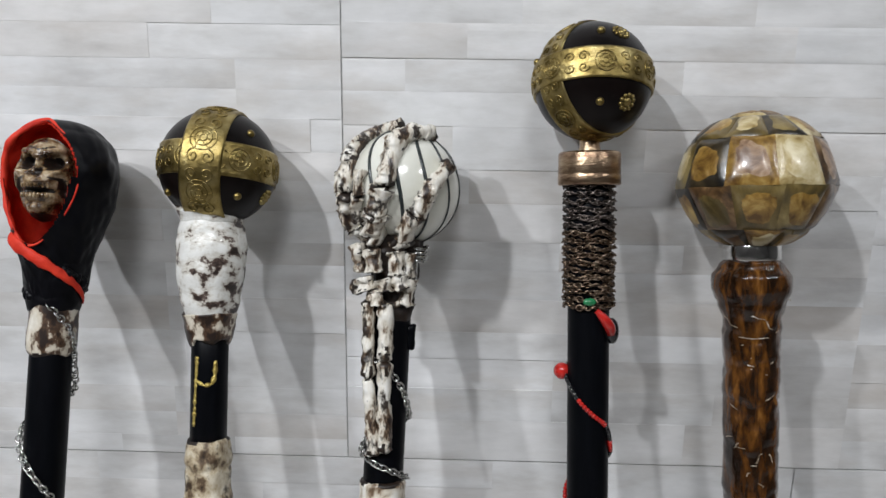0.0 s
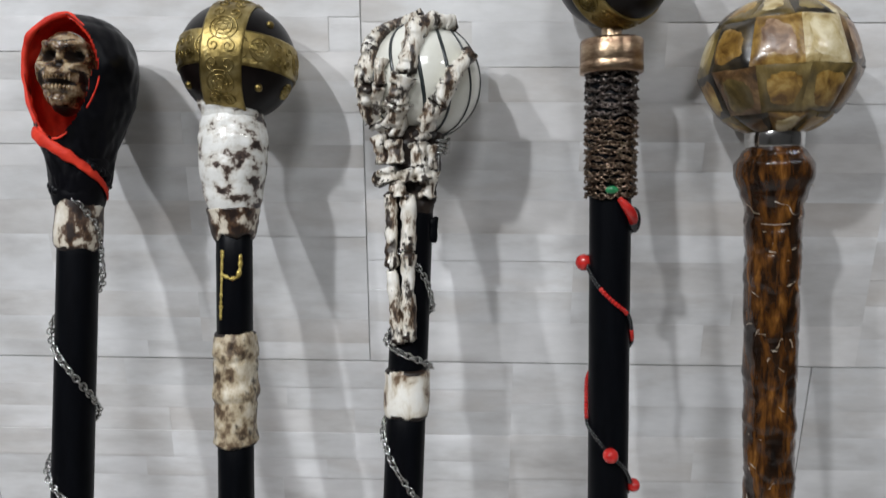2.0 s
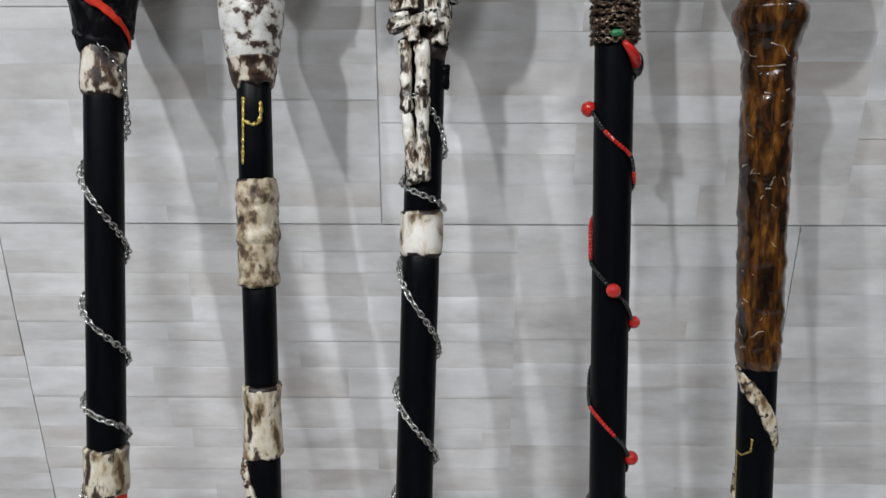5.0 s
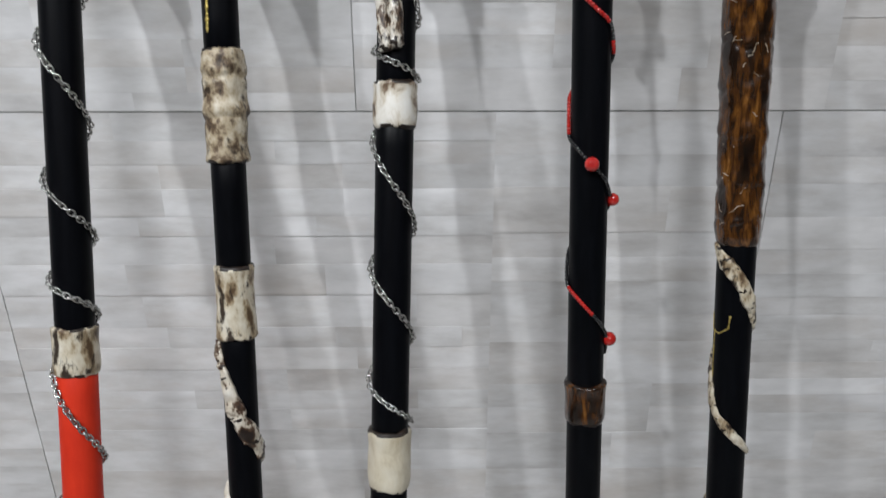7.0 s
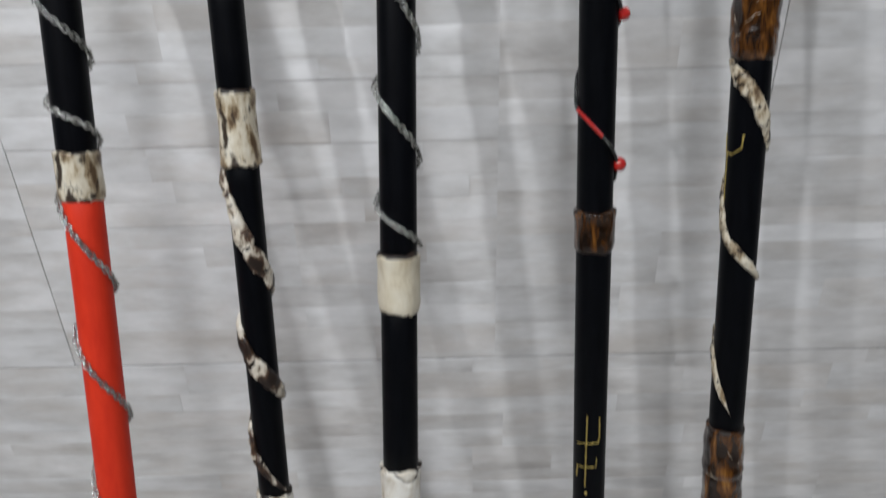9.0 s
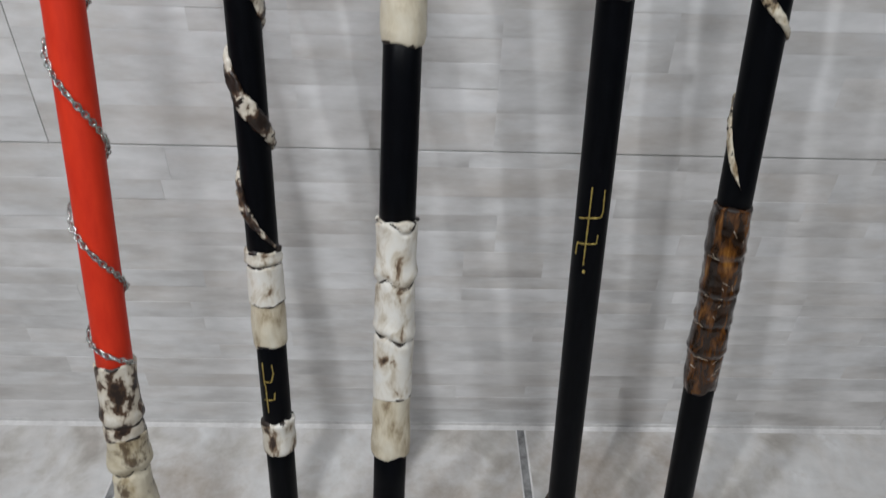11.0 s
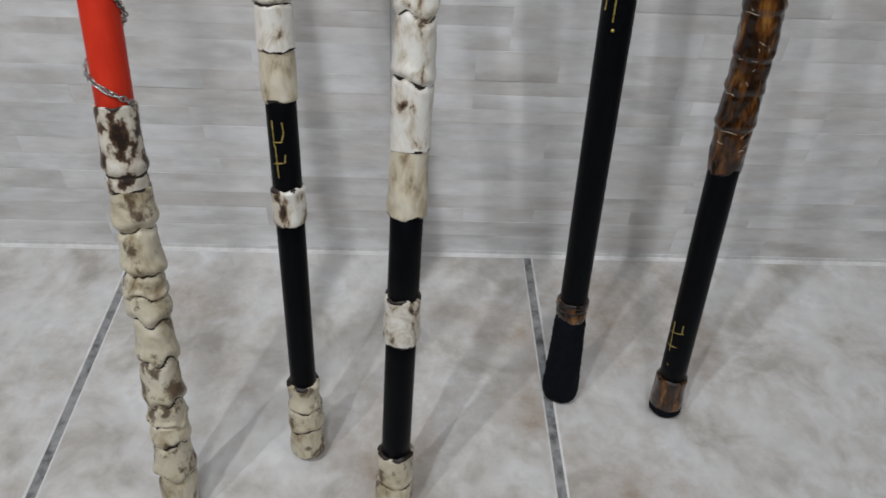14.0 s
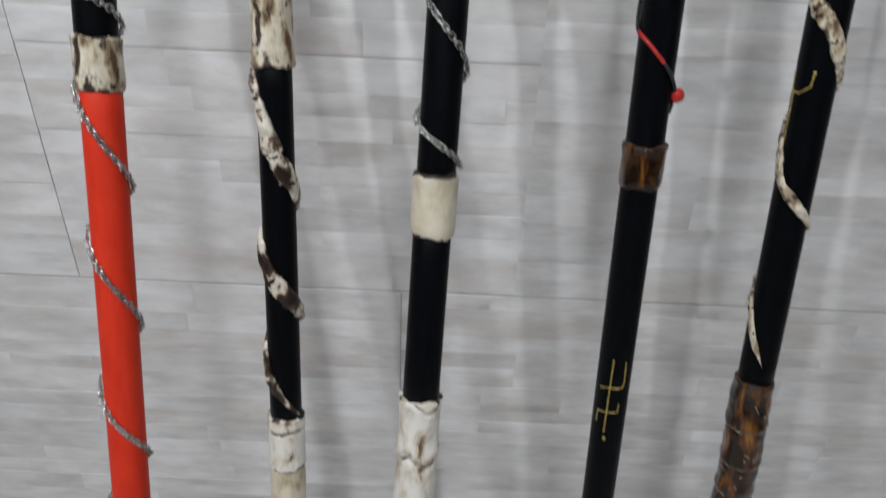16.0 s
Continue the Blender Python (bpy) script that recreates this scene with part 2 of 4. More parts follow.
GREEN = surface("green_enamel", [(0.3, (0.008, 0.10, 0.035)), (0.7, (0.02, 0.22, 0.08))], grain=300, rough=0.2, bump=0.1, coat=0.5)
RUBBER = surface("matte_black_rubber", [(0.3, (0.003, 0.004, 0.006)), (0.7, (0.006, 0.008, 0.012))], grain=200, rough=0.8, bump=0.5, bump_scale=300, spec=0.08)
SKULL = surface("bronzed_skull", [(0.34, (0.010, 0.005, 0.0025)), (0.44, (0.070, 0.036, 0.016)), (0.53, (0.25, 0.165, 0.085)), (0.68, (0.58, 0.48, 0.32))], grain=150, detail=7, rough=0.26, bump=0.8, depth=0.0010, coat=0.5)
FINGER = surface("whitewashed_finger_bone", [(0.38, (0.020, 0.010, 0.006)), (0.44, (0.16, 0.105, 0.065)), (0.485, (0.60, 0.55, 0.46)), (0.58, (0.76, 0.73, 0.66)), (0.72, (0.83, 0.82, 0.78))],
                 scale=(1, 1, 0.45), grain=150, detail=8, rough=0.40, rough_var=0.15, bump=0.9, depth=0.0016, coat=0.2, stain=((0.014, 0.007, 0.004), 0.97, 120, 0.54, 0.60))
HORN = [surface("horn_" + k, st, scale=(1, 1, 0.8), grain=g, detail=5, rough=0.32, rough_var=0.1, bump=0.35, depth=0.001, coat=0.25, vary=True, cloud=0.2, cloud_scale=70, warp=0.5)
        for k, g, st in (
            ("amber", 90, [(0.36, (0.095, 0.045, 0.009)), (0.50, (0.27, 0.155, 0.034)), (0.66, (0.47, 0.33, 0.11))]),
            ("dark", 60, [(0.40, (0.008, 0.006, 0.004)), (0.55, (0.035, 0.026, 0.014)), (0.70, (0.10, 0.07, 0.03))]),
            ("cream", 100, [(0.34, (0.24, 0.16, 0.05)), (0.46, (0.46, 0.36, 0.17)), (0.66, (0.68, 0.60, 0.40))]),
            ("olive", 60, [(0.36, (0.065, 0.046, 0.014)), (0.52, (0.150, 0.105, 0.034)), (0.68, (0.27, 0.205, 0.08))]),
            ("rust", 80, [(0.38, (0.035, 0.018, 0.007)), (0.52, (0.11, 0.058, 0.022)), (0.66, (0.25, 0.155, 0.065))]),
            ("rose", 110, [(0.36, (0.15, 0.085, 0.05)), (0.50, (0.30, 0.19, 0.115)), (0.66, (0.50, 0.38, 0.26))]))]


# ---- mesh helpers ----
def part(name, mesh, material, parent, label="", smooth=True):
    """One mesh object under a thing. mesh: (vertices, faces) or (vertices, faces, material index of each face)."""
    me = bpy.data.meshes.new(name)
    me.from_pydata([tuple(v) for v in mesh[0]], [], mesh[1])
    for m in material if isinstance(material, (list, tuple)) else [material]:
        me.materials.append(m)
    if len(mesh) > 2:
        me.polygons.foreach_set("material_index", mesh[2])
    if smooth:
        me.polygons.foreach_set("use_smooth", [True] * len(me.polygons))
    me.update()
    ob = new(name, me)
    ob.parent = parent
    return tagged(ob, label) if label else ob


def join(*meshes):
    v, f, k = [], [], []
    for m in meshes:
        n0 = len(v)
        v += list(m[0])
        f += [tuple(i + n0 for i in q) for q in m[1]]
        k += list(m[2]) if len(m) > 2 else [0] * len(m[1])
    return v, f, k


def tinted(mesh, i):
    return mesh[0], mesh[1], [i] * len(mesh[1])


def lathe(rings, seg=40, swell=None):
    """Closed turned body about z. rings: (z, r) or (z, r, x, y). swell(angle, z, r) gives a new (z, r)."""
    v, f = [], []
    for ring in rings:
        z, r = ring[:2]
        cx, cy = ring[2:] if len(ring) > 2 else (0, 0)
        for i in range(seg):
            a = 2 * math.pi * i / seg
            zz, q = swell(a, z, r) if swell else (z, r)
            v.append((cx + q * math.sin(a), cy - q * math.cos(a), zz))
    for j in range(len(rings) - 1):
        for i in range(seg):
            k = (i + 1) % seg
            f.append((j * seg + i, j * seg + k, (j + 1) * seg + k, (j + 1) * seg + i))
    n0 = (len(rings) - 1) * seg
    f.append(tuple(range(seg - 1, -1, -1)))
    f.append(tuple(range(n0, n0 + seg)))
    return v, f


def tube(path, radius, seg=8, flat=1.0, out=None):
    """A tube along points; radius is a number or a list. flat < 1 squashes it away from the axis z."""
    v, f = [], []
    n = len(path)
    pts = [Vector(p) for p in path]
    for i, p in enumerate(pts):
        d = (pts[min(i + 1, n - 1)] - pts[max(i - 1, 0)]).normalized()
        o = Vector((p.x, p.y, 0)) if out is None else Vector(out)
        if o.length < 1e-6:
            o = Vector((1, 0, 0))
        side = d.cross(o)
        if side.length < 1e-9:
            side = d.orthogonal()
        side.normalize()
        upw = side.cross(d).normalized()
        r = radius[i] if isinstance(radius, (list, tuple)) else radius
        for k in range(seg):
            a = 2 * math.pi * k / seg
            v.append(p + side * (r * math.cos(a)) + upw * (r * flat * math.sin(a)))
    for i in range(n - 1):
        for k in range(seg):
            q = (k + 1) % seg
            f.append((i * seg + k, i * seg + q, (i + 1) * seg + q, (i + 1) * seg + k))
    f.append(tuple(range(seg - 1, -1, -1)))
    f.append(tuple(range((n - 1) * seg, n * seg)))
    return v, f


def ball(c, r, seg=12, rings=8, stretch=(1, 1, 1)):
    v, f = [], []
    for j in range(rings + 1):
        b = math.pi * j / rings
        for i in range(seg):
            a = 2 * math.pi * i / seg
            v.append((c[0] + r * stretch[0] * math.sin(b) * math.cos(a), c[1] + r * stretch[1] * math.sin(b) * math.sin(a), c[2] + r * stretch[2] * math.cos(b)))
    for j in range(rings):
        for i in range(seg):
            k = (i + 1) % seg
            f.append((j * seg + i, (j + 1) * seg + i, (j + 1) * seg + k, j * seg + k))
    return v, f


def on(s, deg, r):
    """A point at the height s of a cane, deg round from its front to the right, r from its axis."""
    a = radians(deg)
    return Vector((r * math.sin(a), -r * math.cos(a), s))


def winding(keys, r, step=0.001):
    """Points along a line wound round the axis through keys (s, degrees), eased at the keys."""
    s = [k[0] for k in keys]
    d = [k[1] for k in keys]
    n = len(keys)
    m = []
    for i in range(n):
        a, b = max(i - 1, 0), min(i + 1, n - 1)
        m.append((s[b] - s[a]) / (d[b] - d[a]))
    out = []
    for i in range(n - 1):
        h = d[i + 1] - d[i]
        length = math.hypot(radians(h) * r, s[i + 1] - s[i])
        k = max(2, int(length / step))
        for j in range(k):
            t = j / k
            z = (2 * t**3 - 3 * t**2 + 1) * s[i] + (t**3 - 2 * t**2 + t) * h * m[i] + (-2 * t**3 + 3 * t**2) * s[i + 1] + (t**3 - t**2) * h * m[i + 1]
            out.append(on(z, d[i] + h * t, r))
    out.append(on(s[-1], d[-1], r))
    return out


def along(path, step):
    """Places at even steps along points, with the direction."""
    out, rest = [], 0.0
    for a, b in zip(path, path[1:]):
        a, b = Vector(a), Vector(b)
        length = (b - a).length
        t = rest
        while t < length:
            out.append((a.lerp(b, t / length), (b - a).normalized()))
            t += step
        rest = t - length
    return out


def link(c, d, n, major, minor, wire, seg=10, sec=5):
    """One oval link, long along d and flat across n."""
    side = n.cross(d).normalized()
    v, f = [], []
    for i in range(seg):
        a = 2 * math.pi * i / seg
        p = c + d * (major * math.cos(a)) + side * (minor * math.sin(a))
        o = (d * (math.cos(a) / major) + side * (math.sin(a) / minor)).normalized()
        for k in range(sec):
            b = 2 * math.pi * k / sec
            v.append(p + o * (wire * math.cos(b)) + n * (wire * math.sin(b)))
    for i in range(seg):
        for k in range(sec):
            i2, k2 = (i + 1) % seg, (k + 1) % sec
            f.append((i * sec + k, i2 * sec + k, i2 * sec + k2, i * sec + k2))
    return v, f


def chain(path, pitch=0.0030, major=0.0024, minor=0.0017, wire=0.00055, rng=None, slack=0.35):
    rng = rng or random.Random(5)
    made = []
    for i, (p, d) in enumerate(along(path, pitch)):
        o = Vector((p.x, p.y, 0)).normalized()
        o = (o - d * o.dot(d)).normalized()
        turn = (0.35 if i % 2 else -1.15) + rng.uniform(-slack, slack)
        n = (o * math.cos(turn) + d.cross(o) * math.sin(turn)).normalized()
        made.append(link(p + o * rng.uniform(-0.0002, 0.0004), d, n, major, minor, wire))
    return join(*made)


def fbm(x, y, z):
    return noise.noise((x, y, z)) + 0.5 * noise.noise((2.1 * x, 2.1 * y, 2.1 * z + 7)) + 0.25 * noise.noise((4.3 * x, 4.3 * y, 4.3 * z + 3))


def sleeve(profile, inner, seed, lump=0.06, freq=90.0, ragged=0.0018, knuckles=(), groove=0.0011, step=0.0008, seg=56, stretch=0.6, wavy=0.003, facets=0, dark_hollows=True):
    """A hand-modelled sleeve round a shaft: uneven girth, ragged rims, creased knuckles whose creases are painted dark.
    profile: (s, r) from the bottom up."""
    s0, s1 = profile[0][0], profile[-1][0]
    n = max(6, int((s1 - s0) / (step * (0.6 if knuckles and dark_hollows else 1))))
    v, f, k = [], [], []

    def radius(s):
        for (a, ra), (b, rb) in zip(profile, profile[1:]):
            if s <= b:
                t = (s - a) / (b - a)
                return ra + (rb - ra) * t * t * (3 - 2 * t)
        return profile[-1][1]

    def crease(ks, ca, sa):
        return ks + wavy * (noise.noise((1.1 * ca + ks * 50, 1.1 * sa, seed)) + 0.12 * noise.noise((3 * ca + ks * 50, 3 * sa, seed + 2)))

    def girth(a, s, base):
        ca, sa = math.cos(a), math.sin(a)
        q = base * (1 + lump * fbm(ca * base * freq + seed, sa * base * freq, s * freq * stretch + seed))
        if facets:
            q *= 1 + 0.02 * abs(math.sin(facets * a / 2 + seed + 9 * s))
        for ks, kw in knuckles:
            u = (s - crease(ks, ca, sa)) / kw
            q += groove * (0.9 * math.exp(-((u - 1.1) ** 2) * 1.5) - 1.1 * math.exp(-u * u * 5))
        return q

    for j in range(n + 1):
        t = j / n
        for i in range(seg):
            a = 2 * math.pi * i / seg
            ca, sa = math.cos(a), math.sin(a)
            rim = ragged * (noise.noise((1.6 * ca + seed, 1.6 * sa, (0.3 if t < 0.5 else 9.3) + seed)) + 0.3 * noise.noise((4 * ca + seed, 4 * sa, (0.3 if t < 0.5 else 9.3) + seed)))
            s = s0 + (s1 - s0) * t + rim * (abs(2 * t - 1) ** 6)
            q = girth(a, s, radius(s0 + (s1 - s0) * t))
            edge = min(t, 1 - t) * n
            if edge < 2.5:
                q = inner + (q - inner) * (0.0, 0.72, 0.93)[int(edge)]
            v.append((q * sa, -q * ca, s))
    for j in range(n):
        for i in range(seg):
            i2 = (i + 1) % seg
            f.append((j * seg + i, j * seg + i2, (j + 1) * seg + i2, (j + 1) * seg + i))
    f.append(tuple(range(seg - 1, -1, -1)))
    f.append(tuple(range(n * seg, (n + 1) * seg)))
    k = []
    for j in range(n):
        for i in range(seg):
            t = 2 * math.pi * i / seg
            ct, st = math.cos(t), math.sin(t)
            near = min(j, n - 1 - j) * (s1 - s0) / n / 0.0008
            dark = near < 3 and noise.noise((1.8 * ct + seed * 1.7, 1.8 * st, seed + (0.4 if j < n / 2 else 5.4))) > -0.05 + 0.12 * near
            s = s0 + (s1 - s0) * (j + 0.5) / n
            for ks, kw in knuckles if dark_hollows else ():
                w = 0.0006 + 0.0016 * noise.noise((1.9 * ct + ks * 70, 1.9 * st, seed + 5.3))
                dark = dark or abs(s - crease(ks, ct, st)) < w
            k.append(1 if dark else 0)
    return join((v, f, k + [0, 0]))


def shaft_piece(s0, s1, r, seg=36):
    b = 0.0006
    n = max(3, int((s1 - s0) / 0.02))
    rings = [(s0, r - b), (s0 + b, r)] + [(s0 + (s1 - s0) * i / n, r) for i in range(1, n)] + [(s1 - b, r), (s1, r - b)]
    return lathe(rings, seg, lambda a, z, q: (z, q * (1 + 0.006 * noise.noise((math.cos(a), math.sin(a), z * 30)))))


def strap(keys, r, width, thick, seed, taper=0.5):
    """A torn strip of bone wound round a shaft."""
    path = winding(keys, r, 0.0012)
    n = len(path)
    v, f, k = [], [], []
    sec = 9
    for i, p in enumerate(path):
        d = (path[min(i + 1, n - 1)] - path[max(i - 1, 0)]).normalized()
        o = Vector((p.x, p.y, 0)).normalized()
        side = d.cross(o).normalized()
        t = i / (n - 1)
        w = width * (0.35 + 0.65 * min(1, 6 * t)) * (1 - taper * t**3) * (1 + 0.28 * fbm(i * 0.13, seed, 0)) * min(1, 5 * (1 - t) + 0.15)
        for q in range(sec):
            a = math.pi * q / (sec - 1)
            h = thick * math.sin(a) ** 0.6 * (1 + 0.5 * fbm(i * 0.21, q * 0.6, seed)) - 0.0006
            u = w * math.cos(a) * (1 + 0.2 * fbm(i * 0.3, q, seed + 4))
            v.append(p + side * u + o * h)
    for i in range(n - 1):
        for q in range(sec - 1):
            f.append((i * sec + q, (i + 1) * sec + q, (i + 1) * sec + q + 1, i * sec + q + 1))
            k.append(1 if fbm(i * 0.35, q * 0.25, seed + 8) > 0.42 else 0)
        f.append((i * sec, i * sec + sec - 1, (i + 1) * sec + sec - 1, (i + 1) * sec))
        k.append(0)
    return v, f, k


def stroke(keys, r, width=0.0006, seed=0):
    """A brush stroke of raised paint on a shaft, from points (s, degrees)."""
    pts = []
    for (sa, da), (sb, db) in zip(keys, keys[1:]):
        n = max(2, int(math.hypot(sb - sa, radians(db - da) * r) / 0.0006))
        pts += [on(sa + (sb - sa) * i / n, da + (db - da) * i / n, r) for i in range(n)]
    pts.append(on(keys[-1][0], keys[-1][1], r))
    w = [width * (1 + 0.8 * noise.noise((i * 0.37, seed, 0.3)) + 0.4 * noise.noise((i * 0.9, seed, 2.3))) for i in range(len(pts))]
    return tube(pts, w, 6, 0.55)


def bone(p0, p1, r, seed=0, flare=1.12, seg=14, bend=0.0, n=14, rough=0.42):
    """A small bone with swollen, knobbly ends."""
    p0, p1 = Vector(p0), Vector(p1)
    d = p1 - p0
    o = Vector((p0.x, p0.y, 0))
    o = o.normalized() if o.length > 1e-6 else Vector((0, -1, 0))
    pts, rad = [], []
    for i in range(n + 1):
        t = i / n
        e = abs(2 * t - 1)
        q = r * (0.85 + (flare - 0.85) * e**3) * (1 + 0.22 * noise.noise((t * 3, seed * 3.7, 1.5)))
        if i in (0, n):
            q *= 0.55
        pts.append(p0 + d * t + o * (bend * math.sin(math.pi * t)))
        rad.append(q)
    v, f = tube(pts, rad, seg)
    v = [Vector(p) + Vector((1, 1, 1)) * (r * rough * noise.noise(Vector(p) * 230 + Vector((seed, 0, 0)))) for p in v]
    k = []
    for i in range(n):
        e = abs(2 * (i + 0.5) / n - 1)
        for j in range(seg):
            k.append(1 if fbm(i * 0.33, math.cos(2 * math.pi * j / seg) * 1.3 + seed, math.sin(2 * math.pi * j / seg) * 1.3) > 0.85 - 0.80 * e**2 else 0)
    return v, f, k + [1, 1]


def cane(name, base, slope, rim, label):
    """The Empty of a cane: its z runs up the shaft, its -y faces the room; rim is the girth of its foot."""
    u = Vector((slope[0], slope[1], 1)).normalized()
    ex = (Vector((1, 0, 0)) - u * u.x).normalized()
    ey = u.cross(ex)
    ob = new(name)
    ob.empty_display_size = 0.05
    m = Matrix((ex, ey, u)).transposed().to_4x4()
    m.translation = (base[0], base[1], 0)
    ob.matrix_world = m
    foot = rim * math.hypot(slope[0], slope[1])
    return tagged(ob, label, "walking cane", "canes leaning on the wall"), foot


# ---- the setting ----
def box(x0, x1, y0, y1, z0, z1):
    v = [(x, y, z) for x in (x0, x1) for y in (y0, y1) for z in (z0, z1)]
    return v, [(0, 1, 3, 2), (4, 6, 7, 5), (0, 4, 5, 1), (2, 3, 7, 6), (0, 2, 6, 4), (1, 5, 7, 3)]


X0, X1, Y0, TOP = -2.6, 3.4, -3.4, 2.65
wall = part("wall_north", box(X0, X1, 0.0014, 0.15, -0.1, TOP), WALL_JOINT, None, "wall faced with whitewashed narrow stone-look strips", False)
tagged(wall, kind="structure", category="wall")
floor = part("floor", box(X0, X1, Y0, 0.0014, -0.15, -0.0012), FLOOR_GROUT, None, "floor of pale marbled tiles with grey joints", False)
tagged(floor, kind="structure", category="floor")
# Unseen walls and ceiling added to close the room; grey limits bounced light.
for nm, b in (("wall_south", box(X0, X1, Y0 - 0.15, Y0, -0.1, TOP)), ("wall_west", box(X0 - 0.15, X0, Y0, 0.15, -0.1, TOP)), ("wall_east", box(X1, X1 + 0.15, Y0, 0.15, -0.1, TOP))):
    tagged(part(nm, b, PAINT, None, "plain grey room wall, added unseen to close the room", False), kind="structure", category="wall")
tagged(part("ceiling", box(X0 - 0.15, X1 + 0.15, Y0 - 0.15, 0.15, TOP, TOP + 0.12), PAINT, None, "plain grey ceiling, added unseen to close the room", False), kind="structure", category="ceiling")

# ---- cane with a hooded skull ----
CHAIN_R = 0.0128


def hooded_skull_cane():
    c, foot = cane("skull_cane", (-0.1645, -0.3210), (0.0073, 0.2979), 0.0142, "black and red cane with a hooded skull head and wound chain")
    part("upper_shaft", shaft_piece(0.640, 0.885, 0.0112), BLACK, c, "satin black shaft")
    part("red_shaft", shaft_piece(0.338, 0.635, 0.0113), RED, c, "bright red painted shaft")
    part("neck_band", sleeve([(0.868, 0.0122), (0.876, 0.0130), (0.893, 0.0128), (0.910, 0.0120)], 0.0105, 3, 0.05), [SPOTTED, GROOVE], c, "stained ivory band")
    part("bone_collar", sleeve([(0.626, 0.0126), (0.632, 0.0131), (0.648, 0.0128), (0.657, 0.0134)], 0.0108, 8, 0.05), [BONE, GROOVE], c, "cream bone collar with brown stains")
    part("spotted_sleeve", sleeve([(0.288, 0.0128), (0.300, 0.0134), (0.330, 0.0130), (0.346, 0.0132)], 0.0108, 17, 0.06, knuckles=((0.300, 0.006),)), [SPOTTED, GROOVE], c, "white sleeve with dark brown spots")
    part("lower_sleeve", sleeve([(foot, 0.0140), (0.04, 0.0146), (0.10, 0.0138), (0.20, 0.0136), (0.292, 0.0130)], 0.0108, 23, 0.105, freq=75, seg=56,
                                knuckles=((0.262, 0.007), (0.229, 0.006), (0.190, 0.008), (0.156, 0.006), (0.119, 0.008), (0.077, 0.006), (0.042, 0.007), (0.210, 0.003), (0.098, 0.003)), groove=0.0022, wavy=0.0125),
         [CREAM, GROOVE], c, "cream bone lower half with creased knuckles").location.x = 0.0013
    keys = [(0.896, 20), (0.886, 58), (0.871, 95), (0.850, 120), (0.829, 270), (0.780, 450), (0.749, 630), (0.713, 810), (0.688, 990), (0.666, 1170), (0.634, 1350), (0.578, 1530),
            (0.548, 1710), (0.494, 1890), (0.452, 2070), (0.403, 2250), (0.370, 2430), (0.346, 2600)]
    part("chain", chain(winding(keys, CHAIN_R, 0.0008)), STEEL, c, "thin steel chain wound round the shaft")
    # hood: a shell of round sections, open towards the room
    prof = [(0.896, 0.0125), (0.904, 0.0146), (0.918, 0.0178), (0.930, 0.0210), (0.942, 0.0245), (0.955, 0.0280), (0.968, 0.0300), (0.979, 0.0302), (0.988, 0.0282), (0.995, 0.0240), (1.000, 0.0175), (1.0030, 0.0080)]
    seg, rows = 180, 140

    def outline(s):
        for (a, ra), (b, rb) in zip(prof, prof[1:]):
            if s <= b:
                return ra + (rb - ra) * (s - a) / (b - a)
        return 0.006

    def girth(s):
        reach = min(0.008, 1.003 - s, max(0.0, s - 0.896))
        return sum(outline(s + reach * k / 4) for k in range(-4, 5)) / 9

    def opened(deg, s):
        x, z = (deg + 11) / 55, (s - 0.968) / (0.0325 if s > 0.968 else 0.0375)
        return x * x + z * z + (0.30 * x * x if z < 0 else 0) < 1

    def shell(scale, sink):
        v, f, edge = [], [], []
        for j in range(rows + 1):
            s = 0.896 + (1.0030 - 0.896) * j / rows
            for i in range(seg):
                deg = 360 * i / seg - 180
                fold = 0.0014 * noise.noise((2 * math.cos(radians(deg)), 2 * math.sin(radians(deg)), 60 * s)) + 0.0007 * noise.noise((6 * math.cos(radians(deg)), 6 * math.sin(radians(deg)), 150 * s)) + 0.0005 * math.sin(radians(3 * deg) + 140 * s)
                r = max(0.001, girth(s) * scale + fold)
                p = on(s - sink * (s - 0.896), deg, r)
                p.y *= 1.12 if p.y > 0 else 1.0
                v.append(p)
        gone = set()
        for j in range(rows):
            for i in range(seg):
                deg = 360 * (i + 0.5) / seg - 180
                s = 0.896 + (1.0030 - 0.896) * (j + 0.5) / rows
                if opened(deg, s):
                    continue
                i2 = (i + 1) % seg
                f.append((j * seg + i, j * seg + i2, (j + 1) * seg + i2, (j + 1) * seg + i))
        return v, f

    part("hood", shell(1.0, 0.0), HOOD, c, "black draped hood")
    inner = shell(0.945, 0.015)
    part("hood_lining", (inner[0], [q[::-1] for q in inner[1]]), RED_CLOTH, c, "red lining of the hood")
    rim = []
    for i in range(97):
        a = 2 * math.pi * i / 96
        s = 0.968 + (0.0333 if math.sin(a) > 0 else 0.0385) * math.sin(a)
        k = 57 if math.sin(a) > 0 else 57 / math.sqrt(1.0 + 0.30 * math.sin(a) ** 2)
        rim.append(on(s, -11 + k * math.cos(a), girth(s) * 0.982))
    wide = [0.5 - 0.5 * math.cos(2 * math.pi * i / 96 + 0.35) for i in range(97)]
    part("hood_rim", tube(rim, [(0.0005 + 0.0022 * w * w) * (1 + 0.6 * noise.noise((i * 0.3, 0, 0))) for i, w in enumerate(wide)], 12, 0.7), RED_CLOTH, c, "rolled red rim of the hood")
    sash = [on(0.9335 - 0.035 * t, -50 + 160 * t, girth(0.9335 - 0.035 * t) + 0.0017) for t in [i / 30 for i in range(31)]]
